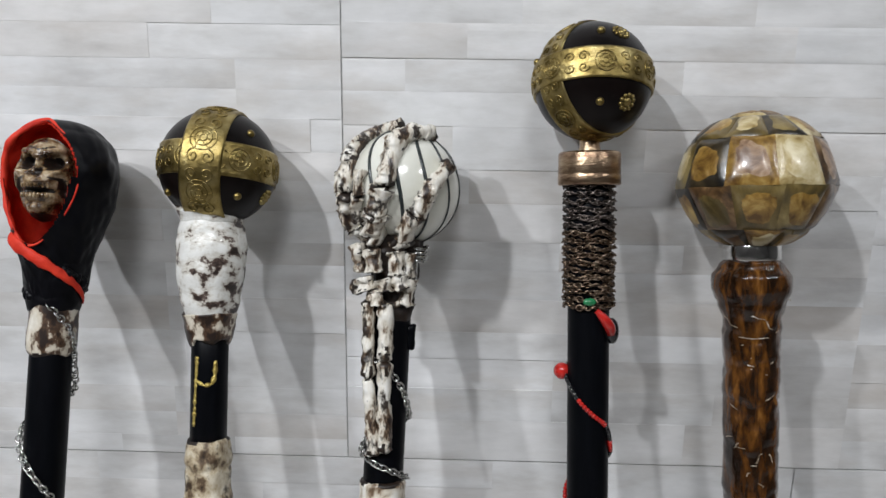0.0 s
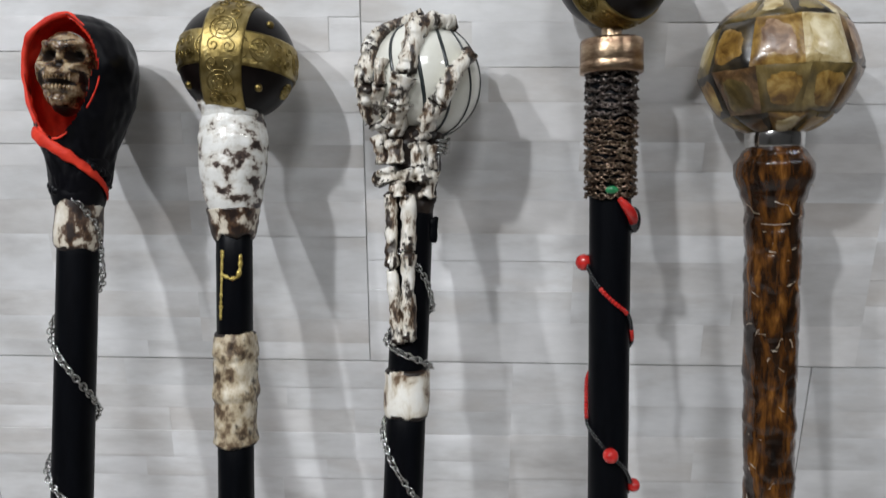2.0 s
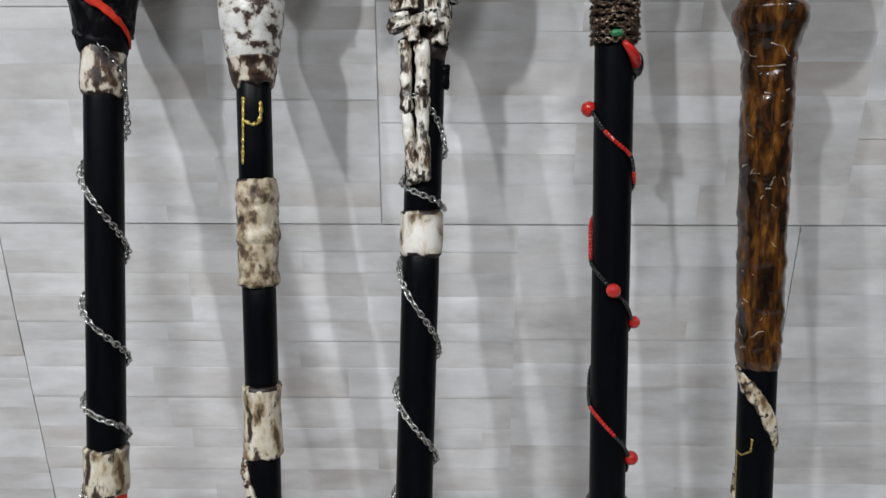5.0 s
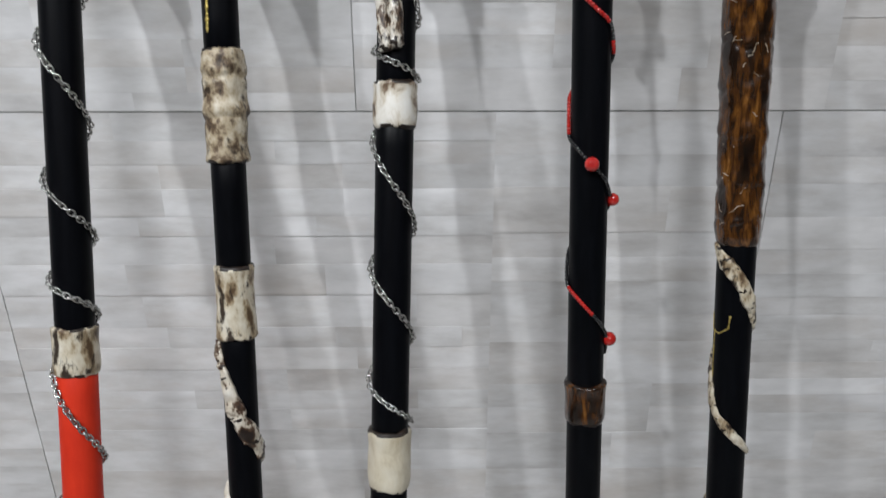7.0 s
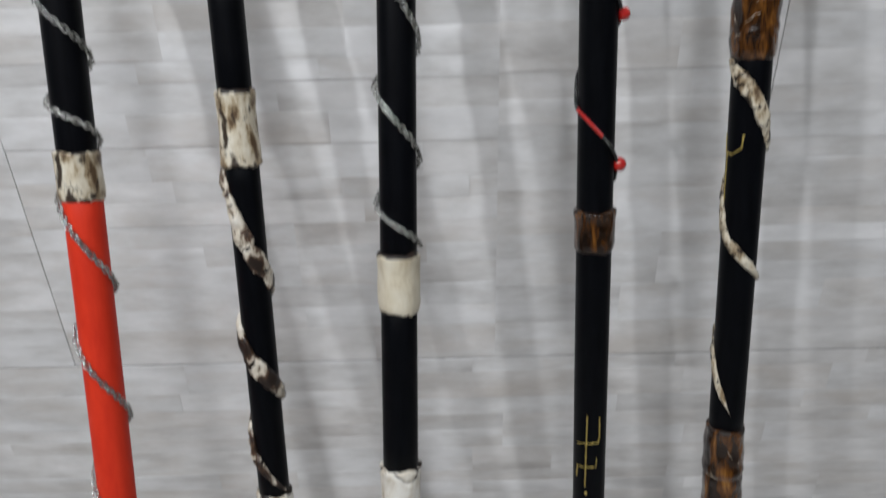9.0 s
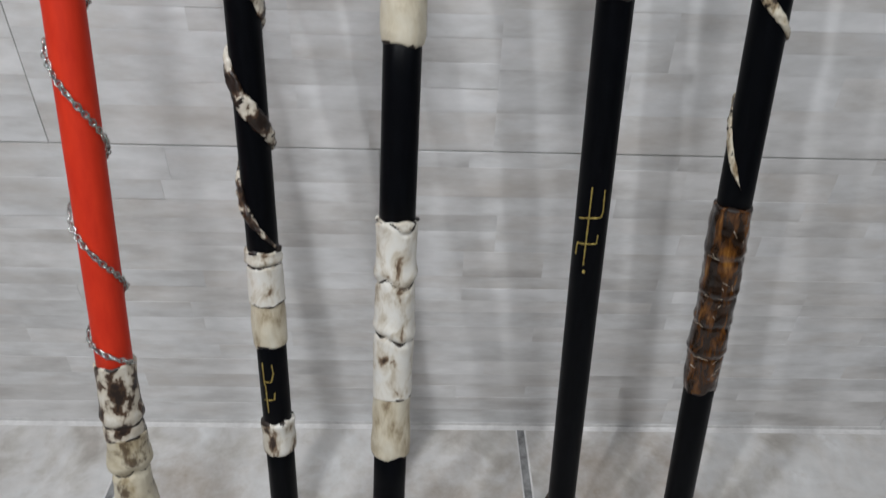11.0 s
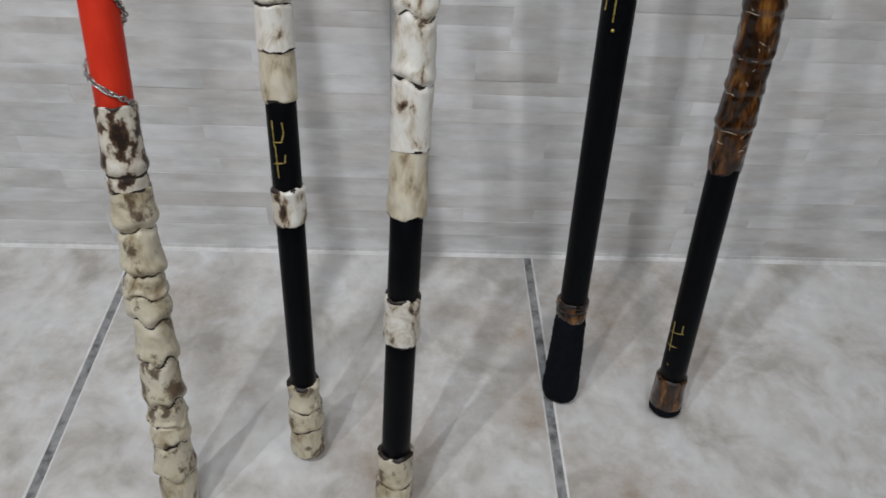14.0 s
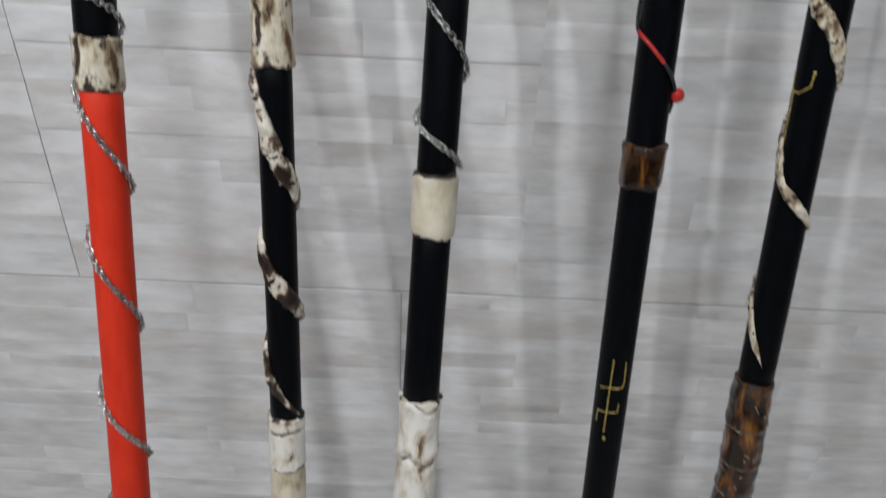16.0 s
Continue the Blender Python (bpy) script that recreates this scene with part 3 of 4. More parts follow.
    part("red_fold", tube(sash, [(0.0040 - 0.0027 * i / 30) * (1 + 0.5 * noise.noise((i * 0.4, 2, 0))) for i in range(31)], 10, 0.4), RED_CLOTH, c, "red fold below the hood")
    lumps = []
    for q in range(26):
        a, z = -65 + 190 * ((q * 0.618) % 1), 0.901 + 0.024 * ((q * 0.381 + 0.2) % 1)
        lumps.append(ball(on(z, a, girth(z) - 0.0004), 0.0014 + 0.0012 * ((q * 0.27) % 1), 10, 8, (1.3, 1.0, 0.8 + (q * 0.43) % 1)))
    part("hood_folds", join(*lumps), HOOD, c, "crumpled black folds at the foot of the hood")
    cape = sleeve([(0.894, 0.0136), (0.900, 0.0146), (0.912, 0.0164), (0.922, 0.0184)], 0.012, 31, 0.05, ragged=0.004)
    part("hood_cape", cape, [HOOD, HOOD], c, "ragged lower edge of the hood")
    # skull in the hood
    v, f, local = [], [], []
    nu, nv = 96, 96
    turned = pose(0, 0, 0, 0, 0, 6).to_3x3()
    middle = Vector((-0.0016, -0.0122, 0.9672))
    for j in range(nv + 1):
        b = math.pi * j / nv
        for i in range(nu):
            a = 2 * math.pi * i / nu
            x, y, z = math.sin(b) * math.sin(a), -math.sin(b) * math.cos(a), math.cos(b)
            w = 0.0164 * (1 - 0.34 * max(0, -z - 0.05) ** 1.1)
            px, py, pz = x * w, y * 0.0145, z * 0.0240
            if y < 0:
                def pit(cx, cz, sx, sz, deep):
                    return deep * (math.exp(-((px - cx) / sx) ** 2 - ((pz - cz) / sz) ** 2) + (math.exp(-((px + cx) / sx) ** 2 - ((pz - cz) / sz) ** 2) if cx else 0))
                py += pit(0.0068, 0.0086, 0.0046, 0.0042, 0.0115) + pit(0.0014, 0.0026, 0.0013, 0.0024, 0.0046)
                py += pit(0, -0.0072, 0.0080, 0.0018, 0.0056) + pit(0.0112, -0.0052, 0.0024, 0.0056, 0.0060) + pit(0.0060, 0.0195, 0.0030, 0.0020, 0.0008)
                py -= pit(0.0030, 0.0118, 0.0022, 0.0013, 0.0030) + pit(0.0062, 0.0140, 0.0026, 0.0013, 0.0030) + pit(0.0098, 0.0155, 0.0026, 0.0015, 0.0026)
                py -= pit(0.0102, 0.0030, 0.0030, 0.0017, 0.0034) + pit(0, 0.0075, 0.0012, 0.0034, 0.0028) + pit(0.0040, 0.0010, 0.0018, 0.0014, 0.0012)
                py -= pit(0, -0.0030, 0.0066, 0.0026, 0.0030) + pit(0, -0.0112, 0.0066, 0.0020, 0.0022) + pit(0, -0.0180, 0.0060, 0.0034, 0.0048) + pit(0.0012, 0.0165, 0.0012, 0.0030, 0.0012)
            q = 0.0003 * fbm(px * 260, py * 260, pz * 260)
            p = Vector((px + q, py + q, pz))
            local.append(p)
            v.append(middle + turned @ p)
    for j in range(nv):
        for i in range(nu):
            i2 = (i + 1) % nu
            f.append((j * nu + i, j * nu + i2, (j + 1) * nu + i2, (j + 1) * nu + i))
    # Shade of sockets, nose, mouth, cheek hollows and chin is coloured in dark.
    dark_hollows = []
    for q in f:
        m = sum((local[i] for i in q), Vector()) / 4
        x, z, wob = abs(m.x), m.z, 1 + 0.25 * noise.noise(m * 500)
        inside = m.y < 0.002 and (((x - 0.0068) / 0.0047) ** 2 + ((z - 0.0082) / 0.0042) ** 2 < wob and z < 0.0095 + 0.36 * x or ((x - 0.0013) / 0.0013) ** 2 + ((z - 0.0028) / 0.0024) ** 2 < wob or (x / 0.0092) ** 2 + ((z + 0.0072) / 0.0018) ** 2 < wob
                                  or ((x - 0.0116) / 0.0022) ** 2 + ((z + 0.0055) / 0.0052) ** 2 < wob or z < -0.0200 or abs(z - 0.0150 - 0.40 * x) < 0.0005 and x < 0.007 or 0.0060 < x < 0.0140 and abs(z - 0.0002 + 0.1 * x) < 0.0007 * wob)
        dark_hollows.append(1 if inside else 0)
    skull = part("skull", (v, [q[::-1] for q in f], dark_hollows), [SKULL, GROOVE], c, "bronzed bone-coloured skull")
    teeth = []
    for z, tall in ((-0.0040, 2.3), (-0.0104, 1.5)):
        for i in range(8):
            x = (i - 3.5) * 0.0019
            teeth.append(ball(middle + turned @ Vector((x, -0.0158 + 60 * x * x, z)), 0.00105, 8, 6, (0.8, 0.8, tall)))
    part("teeth", join(*teeth), SKULL, skull, "rows of small teeth")
    return c


# ---- orbs with brass bands ----
def band_on_orb(centre, r, normal, width, turn=0.0, n=120):
    """A raised strip round a ball in the plane across normal, with bead edges and curled relief."""
    nrm = Vector(normal).normalized()
    a0 = nrm.orthogonal().normalized()
    b0 = nrm.cross(a0)
    half = width / (2 * r)
    v, f = [], []
    sect = [(-half, -0.0004), (-half, 0.0006), (-half * 0.90, 0.0009), (-half * 0.80, 0.0005), (-half * 0.4, 0.0006), (0, 0.0006), (half * 0.4, 0.0006), (half * 0.80, 0.0005), (half * 0.90, 0.0009), (half, 0.0006), (half, -0.0004)]
    k = len(sect)
    for i in range(n):
        a = 2 * math.pi * i / n
        d = a0 * math.cos(a) + b0 * math.sin(a)
        for lat, h in sect:
            v.append(Vector(centre) + (d * math.cos(lat) + nrm * math.sin(lat)) * (r + h))
    for i in range(n):
        i2 = (i + 1) % n
        for j in range(k - 1):
            f.append((i * k + j, i2 * k + j, i2 * k + j + 1, i * k + j + 1))
    made = [(v, f)]

    def at(a, lat):
        d = a0 * math.cos(a) + b0 * math.sin(a)
        return Vector(centre) + (d * math.cos(lat) + nrm * math.sin(lat)) * (r + 0.0007)

    count = 14
    for m in range(count):
        mid = turn + 2 * math.pi * m / count
        if m % 2 == 0:
            for rad in (0.62, 0.40, 0.17):
                made.append(tube([at(mid + half * rad * math.cos(q * math.pi / 12), half * rad * math.sin(q * math.pi / 12)) for q in range(25)], 0.00042, 5))
            for q in range(6):
                e = q * math.pi / 3
                made.append(tube([at(mid + half * w * math.cos(e + w), half * w * math.sin(e + w)) for w in (0.2, 0.3, 0.4, 0.5, 0.6)], 0.0003, 5))
        else:
            for sgn in (1, -1):
                for sg2 in (1, -1):
                    pts = []
                    for q in range(26):
                        e = q * 0.33
                        rad = half * 0.34 * (1 - q / 30)
                        pts.append(at(mid + sg2 * half * 0.42 + sg2 * rad * math.cos(e), sgn * (half * 0.36 + rad * math.sin(e)) * 0.95))
                    made.append(tube(pts, 0.00042, 5))
    return join(*made)


def studs(orb, centre, r, places, rosette):
    for deg, lat in places:
        a, b = radians(deg), radians(lat)
        d = Vector((math.sin(a) * math.cos(b), -math.cos(a) * math.cos(b), math.sin(b)))
        part("stud", ball(Vector(centre) + d * r, 0.0023, 12, 8, (1, 1, 1)), GOLD, orb, "round brass stud")
    for deg, lat in rosette:
        a, b = radians(deg), radians(lat)
        d = Vector((math.sin(a) * math.cos(b), -math.cos(a) * math.cos(b), math.sin(b)))
        e1 = d.orthogonal().normalized()
        e2 = d.cross(e1)
        made = [ball(Vector(centre) + d * (r - 0.0012), 0.0030, 12, 8)]
        for q in range(10):
            t = q * math.pi / 5
            made.append(ball(Vector(centre) + (d * r + (e1 * math.cos(t) + e2 * math.sin(t)) * 0.0040), 0.0012, 8, 6))
        part("rosette", join(*made), GOLD, orb, "brass flower rosette")


def orb_root_cane():
    c, foot = cane("orb_root_cane", (-0.0651, -0.2660), (-0.0069, 0.2463), 0.0146, "black cane with brass-banded orb and bone-like sleeves")
    ctr = (0.0030, 0.0010, 0.9650)
    orb = part("orb", ball(ctr, 0.0338, 56, 36), ORB, c, "dark lacquered ball")
    part("upright_band", band_on_orb(ctr, 0.0344, (0.99, 0.03, -0.10), 0.0232, 0.2), GOLD, orb, "embossed brass band")
    part("level_band", band_on_orb(ctr, 0.0338, (0.05, 0.06, 1), 0.0192, 0.1), GOLD, orb, "embossed brass band")
    studs(orb, ctr, 0.0338, ((54, 30), (40, -34), (-48, -30)), ((84, -32),))
    part("neck_foot", sleeve([(0.8615, 0.0122), (0.866, 0.0132), (0.872, 0.0142), (0.881, 0.0156)], 0.0103, 42, 0.06, ragged=0.006), [SPOTTED, GROOVE], c, "brown stained foot of the neck")
    part("neck", sleeve([(0.866, 0.0118), (0.872, 0.0134), (0.888, 0.0168), (0.905, 0.0194), (0.918, 0.0199), (0.927, 0.0186), (0.934, 0.0172), (0.941, 0.0182)], 0.0103, 41, 0.06, freq=70, ragged=0.002),
         [NECK, GROOVE], c, "white flaking neck stained brown below")
    part("neck_shoulder", sleeve([(0.930, 0.0170), (0.934, 0.0178), (0.939, 0.0196), (0.943, 0.0212)], 0.0150, 45, 0.05, ragged=0.005), [NECK, GROOVE], c, "flaking brown and white shoulder under the orb")
    for a, b in ((0.800, 0.870), (0.668, 0.748), (0.392, 0.636), (0.250, 0.332), (0.070, 0.240)):
        part("shaft", shaft_piece(a, b, 0.0105), BLACK, c, "satin black shaft")
    part("root_sleeve", sleeve([(0.738, 0.0132), (0.747, 0.0124), (0.760, 0.0128), (0.771, 0.0135), (0.778, 0.0126), (0.790, 0.0128), (0.800, 0.0130), (0.8065, 0.0118)], 0.0103, 47, 0.06,
                               knuckles=((0.765, 0.004), (0.790, 0.004)), groove=0.0007, dark_hollows=False), [ROOT, GROOVE], c, "weathered root-like sleeve")
    part("bone_collar", sleeve([(0.628, 0.0130), (0.634, 0.0122), (0.650, 0.0118), (0.668, 0.0122), (0.675, 0.0128)], 0.0103, 53, 0.05), [BONE, GROOVE], c, "stained bone collar")
    part("bone_strip", strap([(0.627, -84), (0.621, -70), (0.600, -30), (0.577, 10), (0.551, 104), (0.538, 190), (0.519, 290), (0.503, 334), (0.475, 454), (0.462, 560), (0.443, 644), (0.428, 680), (0.402, 780)], 0.0104, 0.0058, 0.0036, 7, 0.25), [SPOTTED, GROOVE], c, "torn bone strip wound round the shaft")
    part("tan_bone", sleeve([(0.326, 0.0120), (0.345, 0.0122), (0.364, 0.0112)], 0.0103, 58, 0.05, ragged=0.003), [IVORY, GROOVE], c, "tan lower bone")
    part("lower_bone", sleeve([(0.359, 0.0124), (0.372, 0.0122), (0.390, 0.0121), (0.400, 0.0126)], 0.0103, 59, 0.045, knuckles=((0.389, 0.003),)), [WHITE_BONE, GROOVE], c, "pale bone sleeve")
    part("ring", sleeve([(0.233, 0.0122), (0.240, 0.0127), (0.252, 0.0122), (0.262, 0.0130)], 0.0103, 61, 0.07, ragged=0.003), [WHITE_BONE, GROOVE], c, "white ring with a brown spot")
    part("foot", sleeve([(foot, 0.0146), (0.010, 0.0155), (0.028, 0.0142), (0.036, 0.0148), (0.056, 0.0140), (0.070, 0.0128), (0.083, 0.0138)], 0.0103, 67, 0.05, knuckles=((0.035, 0.004), (0.055, 0.004))), [CREAM, GROOVE], c, "cream bone foot")
    part("painted_sign", join(stroke([(0.8546, -22), (0.8143, -32)], 0.0105, 0.0011, 1), stroke([(0.8405, -22), (0.8380, 5), (0.8390, 28), (0.8440, 36), (0.8522, 37)], 0.0105, 0.0011, 2)), GOLD_PAINT, c, "gold painted strokes")
    part("painted_sign", join(stroke([(0.3140, -30), (0.2960, -28)], 0.0106, 0.0005, 3), stroke([(0.2985, -34), (0.2990, 2), (0.3060, 12), (0.3130, 8)], 0.0106, 0.0005, 4),
                              stroke([(0.2960, -24), (0.2720, -20)], 0.0106, 0.0005, 5), stroke([(0.2830, -34), (0.2838, 8), (0.2900, 12)], 0.0106, 0.0005, 6)), GOLD_PAINT, c, "thin gold painted strokes")
    return c


# ---- cane with a skeleton grip ----
def bone_grip_cane():
    c, foot = cane("bone_grip_cane", (0.0125, -0.3166), (0.0270, 0.3063), 0.0150, "black cane topped by a striped white ball in bony fingers")
    ctr = Vector((0.0030, 0.0, 0.9690))
    R = 0.0338
    globe = part("ball", ball(ctr, R, 48, 32), PEARL, c, "glossy white glass ball")
    made = []
    for m in range(12):
        pts = []
        for q in range(3, 38):
            b = math.pi * q / 40
            a = 2 * math.pi * m / 12 + 0.55 * (b - 1.6)
            d = Vector((math.sin(b) * math.sin(a), -math.sin(b) * math.cos(a), math.cos(b)))
            d = pose(0, 0, 0, 0, 16, 0).to_3x3() @ d
            pts.append(ctr + d * (R + 0.0001))
        made.append(tube(pts, 0.0011, 6, 0.4, None))
    part("stripe", join(*made), STRIPE, globe, "thin dark stripes over the ball")

    def skin(h, s, lift=0.0026):
        """A point over the ball's front at the sideways place h and height s."""
        dx, dz = h - ctr.x, s - ctr.z
        k = R * R - dx * dx - dz * dz
        if k < 0:
            q = R / math.hypot(dx, dz)
            return Vector((ctr.x + dx * q * (1 + lift / R), -0.001, ctr.z + dz * q * (1 + lift / R)))
        n = Vector((dx, -math.sqrt(k), dz)).normalized()
        return ctr + n * (R + lift)

    def finger(points, r, seed):
        for i, (a, b) in enumerate(zip(points, points[1:])):
            part("finger_bone", bone(a, b, r * 1.08 * (1 - 0.06 * i), seed + i, bend=0.0012, n=22, seg=18), [FINGER, GROOVE], c, "stained ivory finger bone")

    P = skin
    finger([P(-0.0350, 0.9390), P(-0.0360, 0.9532), P(-0.0365, 0.9650), P(-0.0360, 0.9770), P(-0.0335, 0.9874), P(-0.0285, 0.9927)], 0.0042, 1)
    finger([P(-0.0253, 0.9450), P(-0.0258, 0.9624), P(-0.0244, 0.9822), P(-0.0207, 0.9894), P(-0.0148, 0.9980), P(-0.0069, 1.0040), P(0.0010, 1.0015)], 0.0054, 11)
    finger([P(-0.0095, 0.9400), P(-0.0075, 0.9519), P(-0.0049, 0.9637), P(0.0006, 0.9901), P(0.0080, 0.9950), P(0.0175, 0.9975)], 0.0064, 21)
    finger([P(0.0060, 0.9413), P(0.0129, 0.9519), P(0.0168, 0.9598), P(0.0208, 0.9677), P(0.0273, 0.9782)], 0.0054, 31)
    finger([P(-0.0185, 0.9480), P(-0.0180, 0.9600), P(-0.0170, 0.9730)], 0.0034, 41)
    for i, (h, s, h2, s2) in enumerate(((-0.0350, 0.9400, -0.0255, 0.9385), (-0.0265, 0.9430, -0.0150, 0.9365), (-0.0140, 0.9385, -0.0010, 0.9370), (-0.0020, 0.9370, 0.0090, 0.9400))):
        part("knuckle_bone", bone(P(h, s), P(h2, s2), 0.0056, 50 + i, n=20, seg=18), [FINGER, GROOVE], c, "stained ivory knuckle")
    for i, (h, s, h2, s2, f) in enumerate(((-0.0205, 0.934, -0.0170, 0.918, -0.0130), (-0.0110, 0.931, -0.0100, 0.917, -0.0180), (0.0020, 0.930, 0.0030, 0.916, -0.0170), (0.0090, 0.930, 0.0080, 0.915, -0.0120))):
        part("palm_bone", bone((h, f, s), (h2, f + 0.001, s2), 0.0050, 60 + i, n=20, seg=18), [FINGER, GROOVE], c, "stained ivory palm bone")
    for i, (h, s, f) in enumerate(((-0.0190, 0.909, -0.0100), (-0.0140, 0.9105, -0.0160), (-0.0035, 0.9098, -0.0175), (0.0050, 0.912, -0.0150), (-0.0080, 0.9025, -0.0150))):
        part("wrist_bone", bone((h - 0.001, f, s + 0.0045), (h + 0.001, f, s - 0.0035), 0.0055, 70 + i, flare=0.95, n=20, seg=18), [FINGER, GROOVE], c, "stained ivory wrist bone")
    fore = [[(-0.0125, -0.0105, 0.902), (-0.0105, -0.0118, 0.858), (-0.0045, -0.0128, 0.815)],
            [(-0.0020, -0.0145, 0.901), (-0.0012, -0.0146, 0.868), (0.0008, -0.0138, 0.817)]]
    for i, line in enumerate(fore):
        for j, (a, b) in enumerate(zip(line, line[1:])):
            part("forearm_bone", bone(a, b, 0.0050 if i else 0.0044, 80 + 10 * i + j, flare=1.0, n=26, rough=0.22), [FINGER, GROOVE], c, "stained ivory forearm bone")
    # Dark body added behind the bones to give their gaps shade.
    part("grip_core", sleeve([(0.890, 0.0115), (0.905, 0.0125), (0.925, 0.0150), (0.938, 0.0165), (0.944, 0.0120)], 0.0108, 71, 0.14, freq=150), [GROOVE, GROOVE], c, "dark body added for the shade between the bones")
    coil = [on(0.9345 - 0.0023 * q / 12, 75 + 30 * q, 0.0058) + Vector((0.0135, -0.0040, 0)) for q in range(48)]
    part("wire_coil", tube(coil, 0.0011, 8), STEEL, c, "grey wire coil below the ball")
    part("coil_post", lathe([(0.909, 0.0034), (0.910, 0.0038), (0.926, 0.0038), (0.927, 0.0034)], 20), STEEL, c, "short steel post under the coil").location = (0.0105, -0.0060, 0)
    part("cloth_scrap", bone((0.0090, -0.0090, 0.915), (0.0075, -0.0090, 0.899), 0.0058, 97, 1.1, n=22, seg=18), [FINGER, GROOVE], c, "cream torn scrap")
    part("side_knob", bone((0.0118, -0.0020, 0.889), (0.0122, -0.0010, 0.874), 0.0030, 98, 1.0), [BLACK, BLACK], c, "black knob")
    for a, b in ((0.792, 0.915), (0.580, 0.780), (0.438, 0.556), (0.200, 0.276), (0.055, 0.176)):
        part("shaft", shaft_piece(a, b, 0.0115), BLACK, c, "satin black shaft")
    part("bone_collar", sleeve([(0.7715, 0.0128), (0.778, 0.0134), (0.792, 0.0130), (0.7995, 0.0136)], 0.0113, 73, 0.05), [WHITE_BONE, GROOVE], c, "white bone collar")
    part("bone_collar", sleeve([(0.549, 0.0128), (0.556, 0.0134), (0.578, 0.0132), (0.588, 0.0138)], 0.0113, 74, 0.05), [IVORY, GROOVE], c, "cream bone collar")
    part("tan_sleeve", sleeve([(0.2715, 0.0136), (0.280, 0.0138), (0.300, 0.0130), (0.326, 0.0124)], 0.0113, 78, 0.05, ragged=0.003), [IVORY, GROOVE], c, "tan lower end of the bone sleeve")
    part("long_sleeve", sleeve([(0.318, 0.0134), (0.330, 0.0133), (0.3635, 0.0134), (0.400, 0.0132), (0.430, 0.0130), (0.445, 0.0138)], 0.0113, 79, 0.05,
                               knuckles=((0.402, 0.006), (0.3633, 0.005), (0.441, 0.003)), groove=0.0012, wavy=0.006), [WHITE_BONE, GROOVE], c, "long white bone sleeve with dark creases")
    part("ring", sleeve([(0.1675, 0.0130), (0.176, 0.0136), (0.195, 0.0130), (0.2085, 0.0136)], 0.0113, 83, 0.06, ragged=0.003), [WHITE_BONE, GROOVE], c, "white bone ring")
    part("foot", sleeve([(foot, 0.0150), (0.015, 0.0158), (0.040, 0.0146), (0.063, 0.0146)], 0.0113, 89, 0.05, knuckles=((0.032, 0.004),)), [CREAM, GROOVE], c, "cream bone foot")
    keys = [(0.868, -30), (0.860, 17), (0.838, 90), (0.8176, 270), (0.801, 450)]
    part("chain", chain(winding(keys, 0.0132, 0.0008)), STEEL, c, "thin steel chain")
    keys = [(0.773, 215), (0.766, 270), (0.714, 450), (0.689, 630), (0.646, 810), (0.619, 990), (0.591, 1175)]
    part("chain", chain(winding(keys, 0.0132, 0.0008)), STEEL, c, "thin steel chain")
    return c


